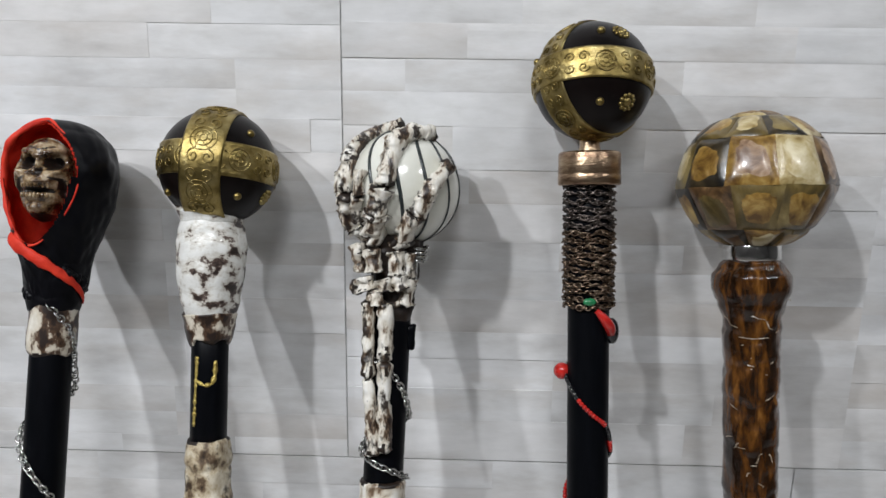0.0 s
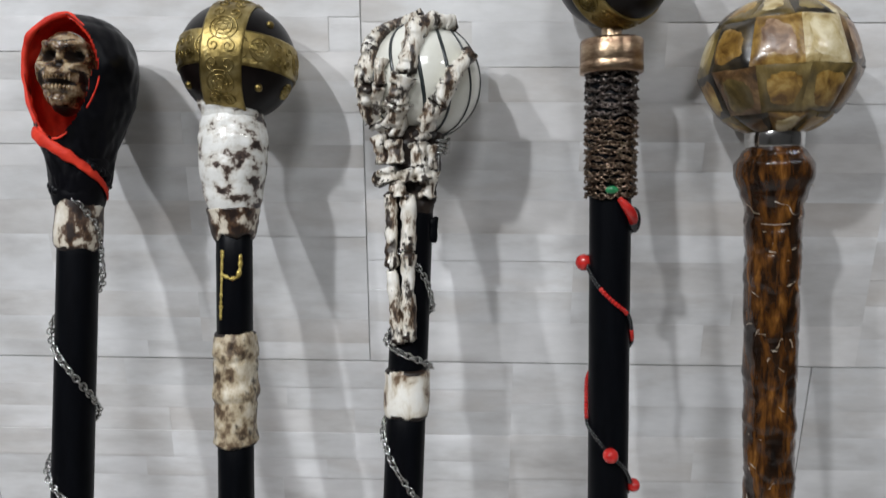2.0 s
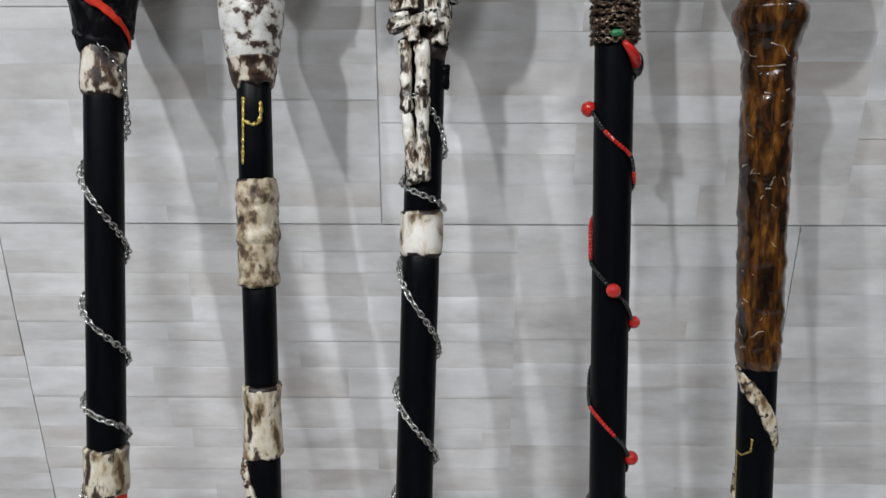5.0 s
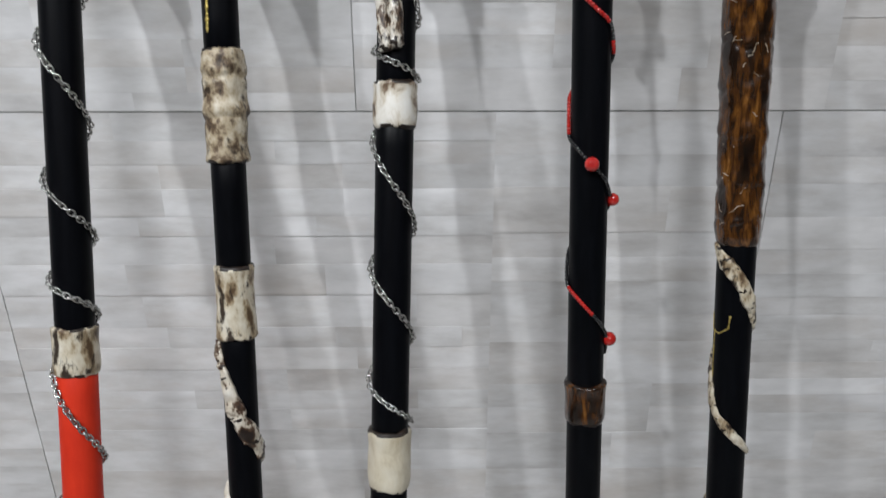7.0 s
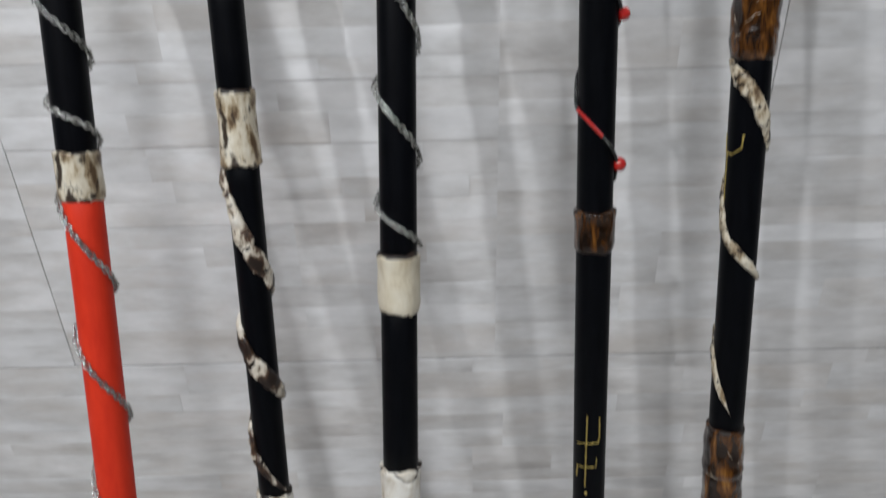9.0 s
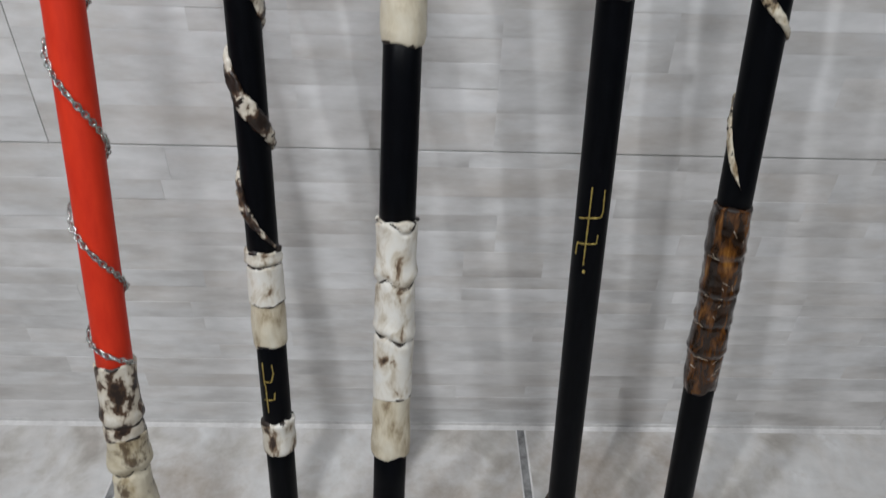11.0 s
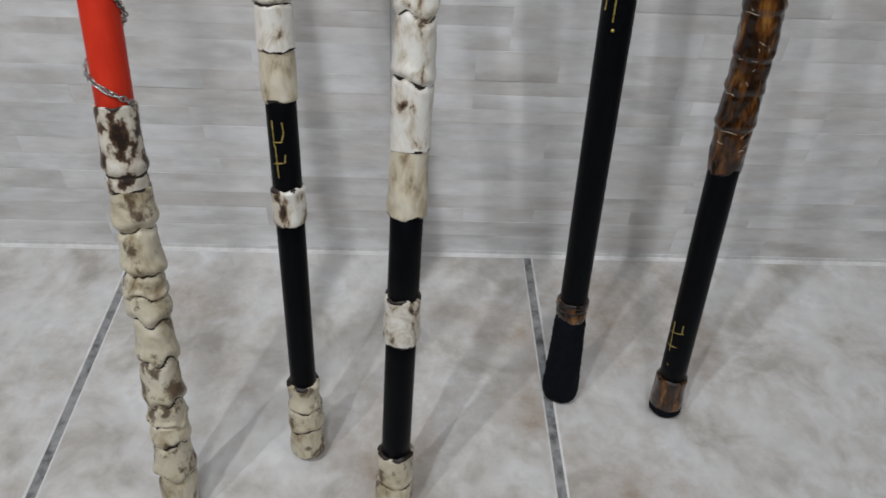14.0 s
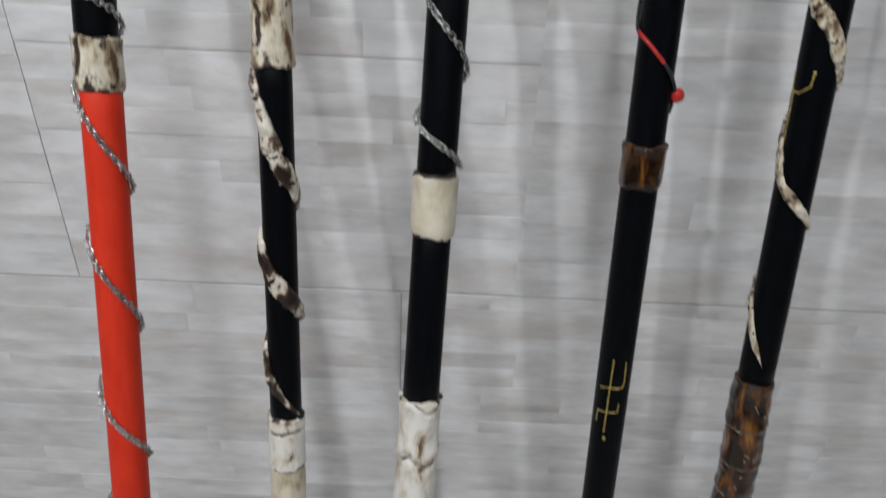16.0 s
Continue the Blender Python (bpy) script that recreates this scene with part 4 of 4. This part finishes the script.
# ---- cane with chain mail ----
def mail_cane():
    c, foot = cane("mail_cane", (0.1713, -0.2000), (-0.0248, 0.1672), 0.0120, "black cane with brass-banded orb, mail wrap and bead string")
    ctr = (0.0016, 0.0010, 1.0030)
    r = 0.0332
    orb = part("orb", ball(ctr, r, 56, 36), ORB, c, "dark lacquered ball")
    part("upright_band", band_on_orb(ctr, r, (math.cos(radians(-55)), math.sin(radians(-55)), 0.16), 0.0178, 0.1), GOLD, orb, "embossed brass band")
    part("level_band", band_on_orb(ctr, r + 0.0003, (0.02, 0.17, 1), 0.0172, 0.35), GOLD, orb, "embossed brass band")
    studs(orb, ctr, r, ((0, 44), (-3, -27), (-90, 20)), ((27, 43), (27, -27)))
    part("neck", lathe([(0.958, 0.0075), (0.9633, 0.0066), (0.967, 0.0056), (0.976, 0.0062)], 28), COPPER, c, "short copper neck")
    part("cap", lathe([(0.9445, 0.0172), (0.9452, 0.0178), (0.9500, 0.0178), (0.9506, 0.0175), (0.9512, 0.0177), (0.9620, 0.0176), (0.9633, 0.0168), (0.9634, 0.0070)], 44), COPPER, c, "worn copper cap ring")
    part("shaft", shaft_piece(0.100, 0.950, 0.0119), BLACK, c, "satin black shaft")
    rng = random.Random(11)
    for nm, s_top, s_low, mat, lab in (("mail_wrap", 0.9440, 0.9215, MAIL_DARK, "dark wrap of metal links"), ("mail_wrap", 0.9170, 0.8760, MAIL, "bronze wrap of metal links")):
        turns = max(1, int((s_top - s_low) / 0.0039))
        made = []
        for q in range(turns + 1):
            s = s_top - (s_top - s_low) * q / turns
            pts = [on(s + 0.0006 * math.sin(5 * radians(d) + q * 1.3) + 0.0008 * noise.noise((d * 0.03, q * 3.1, 0)), d, 0.0136 + 0.0006 * noise.noise((d * 0.05, q, 4))) for d in range(0, 364, 4)]
            made.append(chain(pts, 0.0024, 0.0021, 0.0016, 0.00048, rng, 0.7))
        part(nm, join(*made), mat, c, lab)
    part("wrap_core", shaft_piece(0.8745, 0.9450, 0.0128), BLACK, c, "black core of the wrap")
    pepper = [on(0.879 - 0.022 * t, -8 + 72 * t, 0.0128 + 0.003 * math.sin(math.pi * min(1, t))) for t in [i / 14 for i in range(15)]]
    part("enamel_drop", join(tinted(tube(pepper[3:], [0.0011 + 0.0021 * math.sin(math.pi * (i + 0.8) / 13) for i in range(12)], 12), 0), tinted(ball(on(0.8790, -8, 0.0148), 0.0030, 12, 8, (1.3, 0.8, 0.8)), 1), tinted(ball(on(0.8615, 60, 0.0140), 0.0050, 14, 10, (0.8, 0.9, 1.5)), 2)),
         [RED_BEAD, GREEN, BLACK_BEAD], c, "red, green and black enamel drop")
    # bead string
    keys = [(0.858, 75), (0.846, 160), (0.8365, 258), (0.8312, 292), (0.8207, 333), (0.8142, 363), (0.8056, 406), (0.792, 436), (0.776, 520), (0.7621, 615), (0.7438, 628), (0.7356, 667), (0.7245, 714),
            (0.7148, 753), (0.700, 800), (0.682, 880), (0.6642, 960), (0.6485, 985), (0.6393, 1037), (0.6308, 1074), (0.6190, 1117), (0.6076, 1155), (0.596, 1180)]
    path = winding(keys, 0.0131, 0.0007)
    red, dark = [], []
    spans = ((0.8225, 0.8075), (0.772, 0.7425), (0.6440, 0.6285), (0.798, 0.789), (0.704, 0.696))
    for p, d in along(path, 0.0023):
        (red if any(b < p.z < a for a, b in spans) else dark).append(ball(p, 0.00145, 8, 6))
    string = part("bead_string", join(*dark), BLACK_BEAD, c, "string of black seed beads")
    tagged(string, kind="stuff")
    tagged(part("red_bead_string", join(*red), RED_BEAD, string, "red seed beads"), kind="stuff")
    for s, deg, q in ((0.8361, 258, 0.0050), (0.7245, -6, 0.0046), (0.7005, 84, 0.0042), (0.6076, 80, 0.0048)):
        part("bead", ball(on(s, deg, 0.0150), q, 14, 10), RED_BEAD, string, "round red glass bead")
    part("brown_ring", sleeve([(0.549, 0.0130), (0.555, 0.0136), (0.570, 0.0134), (0.578, 0.0142)], 0.0117, 101, 0.06), [BROWN, GROOVE], c, "lacquered brown ring")
    part("foot_ring", sleeve([(0.098, 0.0134), (0.104, 0.0140), (0.111, 0.0135), (0.119, 0.0140)], 0.0117, 103, 0.07, knuckles=((0.109, 0.003),)), [BROWN, GROOVE], c, "dark brown ring")
    rings = [(foot, 0.0110), (foot + 0.001, 0.0140), (0.005, 0.0165), (0.012, 0.0174), (0.022, 0.0172)]
    for q in range(1, 9):
        rings += [(0.022 + 0.009 * q - 0.004, 0.0173 - 0.00036 * q), (0.022 + 0.009 * q, 0.0166 - 0.00036 * q)]
    rings += [(0.1045, 0.0132)]
    part("rubber_foot", lathe(rings, 36, lambda a, z, q: (z, q * (1 + 0.05 * noise.noise((2 * math.cos(a), 2 * math.sin(a), z * 70)) + 0.025 * noise.noise((5 * math.cos(a), 5 * math.sin(a), z * 160))))), RUBBER, c, "ribbed black rubber foot")
    part("painted_sign", join(stroke([(0.4260, -22), (0.3650, -26)], 0.0119, 0.00055, 1), stroke([(0.4010, -60), (0.4030, -20), (0.4035, 18), (0.4080, 24), (0.4240, 22)], 0.0119, 0.0006, 2),
                              stroke([(0.3720, -62), (0.3815, -58), (0.3825, -20), (0.3830, 12), (0.3900, 14)], 0.0119, 0.0006, 3), ball(on(0.3597, -22, 0.0118), 0.0014, 8, 6)), GOLD_PAINT, c, "gold painted strokes and dot")
    return c


# ---- cane with a mosaic orb ----
def mosaic_cane():
    c, foot = cane("mosaic_cane", (0.2719, -0.2168), (-0.0328, 0.1872), 0.0125, "brown carved cane with a faceted horn mosaic orb")
    ctr = Vector((0.0012, 0.0, 0.9518))
    R = 0.0416
    core = part("orb_core", ball(ctr, R * 0.868, 40, 26), HORN[0], c, "amber seams of the orb")
    core.scale = (1.075, 1.075, 0.945)
    core.location = (ctr.x * -0.075, 0, ctr.z * 0.055)
    lats = [-90, -74, -46, -6, 36, 66, 90]
    order = [3, 0, 1, 2, 0, 4, 3, 1, 0, 2, 4, 1, 3, 0, 0, 4, 1, 2]
    rng = random.Random(4)
    for row in range(6):
        n = (5, 9, 10, 10, 10, 5)[row]
        for i in range(n):
            a0 = 360 / n * i - 78 + (0, 6, 4, 0, -5, 8)[row]
            a1 = a0 + 360 / n
            la, lb = lats[row], lats[row + 1]
            cs = []
            for dg, lt in ((a0, la), (a1, la), (a1, lb), (a0, lb)):
                a, b = radians(dg), radians(lt)
                cs.append(ctr + Vector((math.sin(a) * math.cos(b), -math.cos(a) * math.cos(b), math.sin(b))) * R)
            if row in (0, 5):
                cs = cs[:3] if row == 5 else [cs[0], cs[2], cs[3]]
            if len(cs) == 3:
                cs = [cs[0], cs[1], cs[2], cs[2]] if row == 5 else [cs[0], cs[0], cs[1], cs[2]]
            mid = sum(cs, Vector()) / 4
            nrm = (mid - ctr).normalized()
            k = order[(row * 7 + i * 5 + (i * i) % 3) % len(order)]
            spot = rng.choice((0, 2, 0, 4, 2, 3))
            if row == 3:
                k, spot = ((1, 0), (0, 5), (2, 2), (4, 5), (1, 0), (3, 0), (0, 2), (3, 2), (4, 0), (3, 2))[i]
            if row == 2:
                k, spot = ((4, 3), (3, 0), (3, 0), (4, 4), (1, 0), (3, 4), (4, 2), (1, 0), (4, 4), (1, 0))[i]
            if row == 4:
                k, spot = ((3, 0), (3, 2), (1, 3), (2, 0), (4, 0), (0, 2), (3, 4), (4, 0), (1, 0), (1, 4))[i]

            def tile_point(s, t, lift=0.0):
                p = cs[0].lerp(cs[1], s).lerp(cs[3].lerp(cs[2], s), t)
                edge = min(1, 8 * min(s, 1 - s, t, 1 - t))
                return mid + (p - mid) * 0.985 + nrm * (0.0015 * (1 - (2 * s - 1) ** 2) * (1 - (2 * t - 1) ** 2) - 0.0012 * (1 - edge) ** 2 + lift)

            grid = 10
            v = [tile_point(q / grid, w / grid) for q in range(grid + 1) for w in range(grid + 1)]
            f = [(q * (grid + 1) + w, (q + 1) * (grid + 1) + w, (q + 1) * (grid + 1) + w + 1, q * (grid + 1) + w + 1) for q in range(grid) for w in range(grid)]
            pv, pf, turns = [tile_point(0.5, 0.5, 0.0003)], [], 32
            for ring in (1, 2, 3, 4, 5):
                for q in range(turns):
                    e = 2 * math.pi * q / turns
                    box_r = 1 / (abs(math.cos(e)) ** 4 + abs(math.sin(e)) ** 4) ** 0.25
                    reach = box_r * (0.35 + 0.17 * noise.noise((0.9 * math.cos(e) + 4 * i, 0.9 * math.sin(e), row * 3.1)) + 0.07 * noise.noise((5 * math.cos(e), 5 * math.sin(e) + i, row)))
                    reach = max(0.10, min(reach, 0.46)) * ring / 5
                    pv.append(tile_point(0.5 + reach * math.cos(e), 0.5 + reach * math.sin(e), 0.0003 if ring < 5 else 0.00002))
            for q in range(turns):
                q2 = (q + 1) % turns
                pf.append((0, 1 + q, 1 + q2))
                for ring in range(4):
                    pf.append((1 + ring * turns + q, 1 + (ring + 1) * turns + q, 1 + (ring + 1) * turns + q2, 1 + ring * turns + q2))
            part("mosaic_tile", join(tinted((v, f), 0), tinted((pv, pf), 1)), [HORN[k], HORN[spot]], core, "")
    part("silver_ring", lathe([(0.9060, 0.0146), (0.9066, 0.0156), (0.9074, 0.0160), (0.9150, 0.0160), (0.9160, 0.0156), (0.9166, 0.0140)], 44), CHROME, c, "polished silver ring")
    part("grip", sleeve([(0.675, 0.0128), (0.682, 0.0136), (0.740, 0.0140), (0.800, 0.0146), (0.850, 0.0150), (0.872, 0.0156), (0.881, 0.0180), (0.890, 0.0210), (0.897, 0.0208), (0.903, 0.0175), (0.9075, 0.0150)], 0.0120, 111, 0.075, freq=85, seg=48, stretch=0.8,
                        knuckles=((0.8633, 0.004), (0.8470, 0.004), (0.826, 0.004), (0.800, 0.004), (0.772, 0.004), (0.742, 0.004), (0.712, 0.004), (0.690, 0.003)), groove=0.0004, wavy=0.009, facets=7, dark_hollows=False),
         [BROWN, GROOVE], c, "carved lacquered brown grip")
    rng = random.Random(21)
    lines = [[(0.8640, -60), (0.8632, -20), (0.8640, 20)], [(0.8482, -30), (0.8470, 0), (0.8500, 28)], [(0.8290, -35), (0.8275, -8), (0.8290, 15), (0.8310, 30)], [(0.826, -80), (0.822, -50)]]
    for q in range(46):
        s, d = rng.uniform(0.682, 0.902), rng.uniform(-105, 65)
        sl, dl = rng.uniform(-0.009, 0.009), rng.uniform(10, 36)
        lines.append([(s, d), (s + sl * 0.15, d + dl * 0.3), (s + sl * 0.6, d + dl * 0.6), (s + sl * 0.7, d + dl)])

    def grip_r(s):
        return 0.0140 + 0.0010 * (s - 0.74) / 0.11 if s < 0.868 else 0.0156 + 0.0050 * math.sin(math.pi * min(1, max(0, (s - 0.868) / 0.042)))

    for q, line in enumerate(lines):
        r = sum(grip_r(k[0]) for k in line) / len(line)
        part("scratch", stroke(line, r + 0.0001, rng.uniform(0.00016, 0.00034), q), SCRATCH, c, "")
    part("shaft", shaft_piece(0.410, 0.690, 0.0118), BLACK, c, "satin black shaft")
    part("shaft", shaft_piece(0.040, 0.275, 0.0118), BLACK, c, "satin black shaft")
    part("bone_strip", strap([(0.676, -100), (0.6705, -82), (0.6615, -40), (0.649, 4), (0.6235, 66), (0.614, 120)], 0.0117, 0.0050, 0.0026, 5, 0.6), [BONE, GROOVE], c, "torn bone strip")
    part("bone_strip", strap([(0.602, 215), (0.588, 248), (0.5675, 277), (0.5505, 342), (0.533, 425), (0.526, 470)], 0.0117, 0.0036, 0.0026, 6, 0.5), [BONE, GROOVE], c, "torn bone strip")
    part("bone_strip", strap([(0.494, 225), (0.480, 248), (0.455, 297), (0.4320, 349)], 0.0117, 0.0034, 0.0022, 9, 0.95), [BONE, GROOVE], c, "tapering torn bone strip")
    part("brown_sleeve", sleeve([(0.258, 0.0119), (0.268, 0.0128), (0.300, 0.0138), (0.340, 0.0136), (0.380, 0.0140), (0.410, 0.0136), (0.4185, 0.0142)], 0.0117, 121, 0.10, freq=85,
                                knuckles=((0.379, 0.004), (0.348, 0.004), (0.322, 0.004), (0.294, 0.004)), groove=0.0006, wavy=0.004, dark_hollows=False), [BROWN, GROOVE], c, "lacquered brown sleeve")
    for q in range(22):
        s, d = rng.uniform(0.272, 0.412), rng.uniform(-110, 30)
        if q < 5:
            s = (0.379, 0.348, 0.322, 0.294, 0.414)[q]
            d = rng.uniform(-95, -60)
            line = [(s, d), (s + 0.001, d + 22), (s, d + rng.uniform(30, 55))]
        else:
            line = [(s, d), (s + rng.uniform(-0.006, 0.006), d + rng.uniform(4, 22))]
        part("scratch", stroke(line, 0.0140, rng.uniform(0.0002, 0.0004), q), SCRATCH, c, "")
    part("foot_ring", sleeve([(0.010, 0.0150), (0.020, 0.0153), (0.036, 0.0143), (0.047, 0.0140)], 0.0117, 131, 0.05), [BROWN, GROOVE], c, "lacquered brown ring above the foot")
    part("rubber_foot", lathe([(foot, 0.0118), (foot + 0.001, 0.0138), (0.005, 0.0150), (0.013, 0.0151), (0.016, 0.0138)], 36), RUBBER, c, "black rubber foot")
    part("painted_sign", join(stroke([(0.6293, -108), (0.6180, -100), (0.6170, -66), (0.6215, -36), (0.6301, -32)], 0.0118, 0.0006, 1), stroke([(0.618, -90), (0.585, -92)], 0.0118, 0.0006, 2)), GOLD_PAINT, c, "gold painted strokes")
    part("painted_sign", join(stroke([(0.1120, -72), (0.0800, -66)], 0.0118, 0.0005, 3), stroke([(0.1120, -30), (0.1030, -28)], 0.0118, 0.0005, 7), stroke([(0.0995, -92), (0.1015, -60), (0.1035, -22)], 0.0118, 0.0005, 4),
                              stroke([(0.0850, -86), (0.0862, -60), (0.0868, -36)], 0.0118, 0.0005, 5), stroke([(0.0660, -60), (0.0640, -56)], 0.0118, 0.0005, 6)), GOLD_PAINT, c, "thin gold painted strokes")
    return c


hooded_skull_cane()
orb_root_cane()
bone_grip_cane()
mail_cane()
mosaic_cane()


# ---- wall strips and floor tiles ----
STRIP_MESH = {}


def strip_shape(length, height, x=0.0, y=0.0, z=0.0, crisp=1.0):
    """A strip whose face looks to -y, with a rounded upper and lower edge."""
    w, h = length / 2, height / 2
    rows = [(-h, 0.004), (-h + 0.00003, 0.0003), (-h + 0.0010, 0.0001), (-h + 0.0024, 0.0), (h - 0.0044, 0.0), (h - 0.0020, 0.0002), (h - 0.00003, 0.0005), (h, 0.004)]
    v, f = [], []
    for dz, dy in rows:
        dy = dy if dy > 0.003 else dy * crisp
        v += [(x - w, y + 0.004, z + dz), (x - w, y + dy, z + dz), (x + w, y + dy, z + dz), (x + w, y + 0.004, z + dz)]
    for j in range(len(rows) - 1):
        for i in range(3):
            f.append((j * 4 + i, j * 4 + i + 1, j * 4 + i + 5, j * 4 + i + 4))
    return v, f


def strip_mesh(length, height, crisp):
    key = (length, height, crisp)
    if key not in STRIP_MESH:
        me = bpy.data.meshes.new("wall_strip")
        v, f = strip_shape(length / 1000, height / 1000, crisp=crisp)
        me.from_pydata(v, [], f)
        me.materials.append(WALL_STRIP)
        STRIP_MESH[key] = me
    return STRIP_MESH[key]


rng = random.Random(77)
count = 0
rest = []
JOINT_Z = [0.004, 0.372, 0.731, 1.086, 1.441, 1.796, 2.151, 2.506, 2.65]
JOINT_X = [0.0, 0.311, 0.0, 0.311, 0.0, 0.311, 0.0, 0.311]
# relief of the tiles behind the canes: block (course, from x, to x), the heights of its rows, and where some rows are split
BLOCKS = [
    (1, -0.289, 0.101, (0.372, 0.409, 0.431, 0.453, 0.474, 0.493, 0.514, 0.535, 0.554, 0.583, 0.610, 0.634, 0.650, 0.672, 0.691, 0.709),
     {14: (-0.062,), 13: (-0.150, -0.013), 12: (-0.150, -0.013), 11: (-0.172, -0.035), 9: (-0.188, -0.031), 7: (-0.163, -0.026, 0.078), 5: (-0.069,)}),
    (1, 0.101, 0.310, (0.372, 0.409, 0.448, 0.475, 0.498, 0.539, 0.564, 0.594, 0.615, 0.636, 0.673, 0.698), {11: (), 10: (0.187,), 9: (0.235,), 8: (0.248,), 4: (0.200,), 6: ()}),
    (2, -0.300, -0.001, (0.731, 0.744, 0.762, 0.781, 0.822, 0.846, 0.869, 0.884, 0.905, 0.925, 0.943, 0.964, 0.982, 1.000, 1.021, 1.045, 1.066), {13: (-0.120,), 12: (-0.067,), 11: (-0.067,), 10: (-0.021,)}),
    (2, 0.0, 0.340, (0.731, 0.761, 0.784, 0.806, 0.825, 0.848, 0.868, 0.887, 0.912, 0.934, 0.961, 0.982, 1.002, 1.023, 1.045), {12: (0.077, 0.276), 11: (0.039, 0.210), 10: (0.160,), 9: (0.069, 0.190), 0: (0.232,), 7: (0.150,)}),
]


def lay_strip(x, x_end, z, h):
    global count
    length = x_end - x
    y = rng.choice((-0.0004, -0.0002, -0.0001, 0.0, 0.0, 0.0, 0.0001, 0.0002))
    crisp = rng.choice((0.08, 0.08, 0.15, 0.2, 0.3, 0.4, 0.7))
    if (round(z, 3), x > 0.0) in ((1.002, True), (0.636, True), (0.594, True), (0.650, False), (0.583, False)):
        y, crisp = -0.0006, 0.9
    mid_x, mid_z = x + length / 2, z + h / 2
    if -0.36 < mid_x < 0.46 and 0.30 < mid_z < 1.08 and count < 300:
        ob = new("wall_strip", strip_mesh(round(length * 1000, 1), round(h * 1000, 1), crisp))
        ob.location = (mid_x, y, mid_z)
        ob.parent = wall
        count += 1
    else:
        rest.append(strip_shape(length, h, mid_x, y, mid_z, crisp))


def lay_row(left, right, z, h, splits=None):
    if splits is not None:
        ends = [left, *splits, right]
        for a, b in zip(ends, ends[1:]):
            lay_strip(a, b, z, h)
        return
    x = left
    while right - x > 0.004:
        length = rng.choice((80, 110, 140, 180, 220, 280, 330)) / 1000
        if right - x - length < 0.05:
            length = right - x
        lay_strip(x, x + length, z, h)
        x += length


for course in range(8):
    z_low, z_high = JOINT_Z[course], JOINT_Z[course + 1] - (0.0012 if course else 0.0020)
    x_first = JOINT_X[course] - 0.6 * 5
    for t in range(11):
        left, right = max(x_first + 0.6 * t, X0), min(x_first + 0.6 * (t + 1) - 0.001, X1)
        if right - left < 0.03:
            continue
        blocks = [b for b in BLOCKS if b[0] == course and left - 0.01 < b[1] and b[2] < right + 0.01]
        edges = [left] + [e for b in blocks for e in (b[1], b[2])] + [right]
        for _, a, b, rows, splits in blocks:
            tops = rows[1:] + (z_high,)
            for k, (z, top) in enumerate(zip(rows, tops)):
                lay_row(a, b, z, top - z, splits.get(k))
        for a, b in zip(edges[0::2], edges[1::2]):
            if b - a < 0.02:
                continue
            z = z_low
            while z_high - z > 0.004:
                h = rng.choice((16, 19, 21, 21, 24, 27, 31)) / 1000
                if z_high - z - h < 0.013:
                    h = z_high - z
                lay_row(a, b, z, h)
                z += h
ob = part("outer_strips", join(*rest), WALL_STRIP, wall, "further whitewashed strips of the wall", False)
tagged(ob, kind="stuff")
tagged(part("wall_joint_filler", box(X0, X1, -0.0007, 0.0012, -0.001, 0.0041), TILE_EDGE, wall, "white filler along the foot of the wall", False))
tagged(part("floor_joint_filler", box(X0, X1, -0.0068, 0.0012, -0.008, -0.0006), TILE_EDGE, wall, "white filler between floor and wall", False))

tile = None
for i in range(-6, 8):
    for j in range(8):
        x0, y1 = 0.1600 + 0.453 * (i - 1), -0.002 - 0.453 * j
        x1, y0 = x0 + 0.453, y1 - 0.453
        if x1 < X0 or x0 > X1 or y0 < Y0 - 0.4:
            continue
        if tile is None:
            w, b = 0.453 / 2 - 0.0042, 0.0020
            v = [(sx * w, sy * w, -0.008) for sx, sy in ((-1, -1), (1, -1), (1, 1), (-1, 1))] + [(sx * w, sy * w, -b * 0.5) for sx, sy in ((-1, -1), (1, -1), (1, 1), (-1, 1))] + \
                [(sx * (w - b), sy * (w - b), 0) for sx, sy in ((-1, -1), (1, -1), (1, 1), (-1, 1))]
            f = [(8, 9, 10, 11)]
            k = [0]
            for lay in (0, 4):
                for q in range(4):
                    q2 = (q + 1) % 4
                    f.append((lay + q, lay + q2, lay + 4 + q2, lay + 4 + q))
                    k.append(1)
            tile = bpy.data.meshes.new("floor_tile")
            tile.from_pydata(v, [], f)
            tile.materials.append(FLOOR_TILE)
            tile.materials.append(TILE_EDGE)
            tile.polygons.foreach_set("material_index", k)
        ob = new("floor_tile", tile)
        ob.location = ((x0 + x1) / 2, (y0 + y1) / 2, 0)
        ob.parent = floor
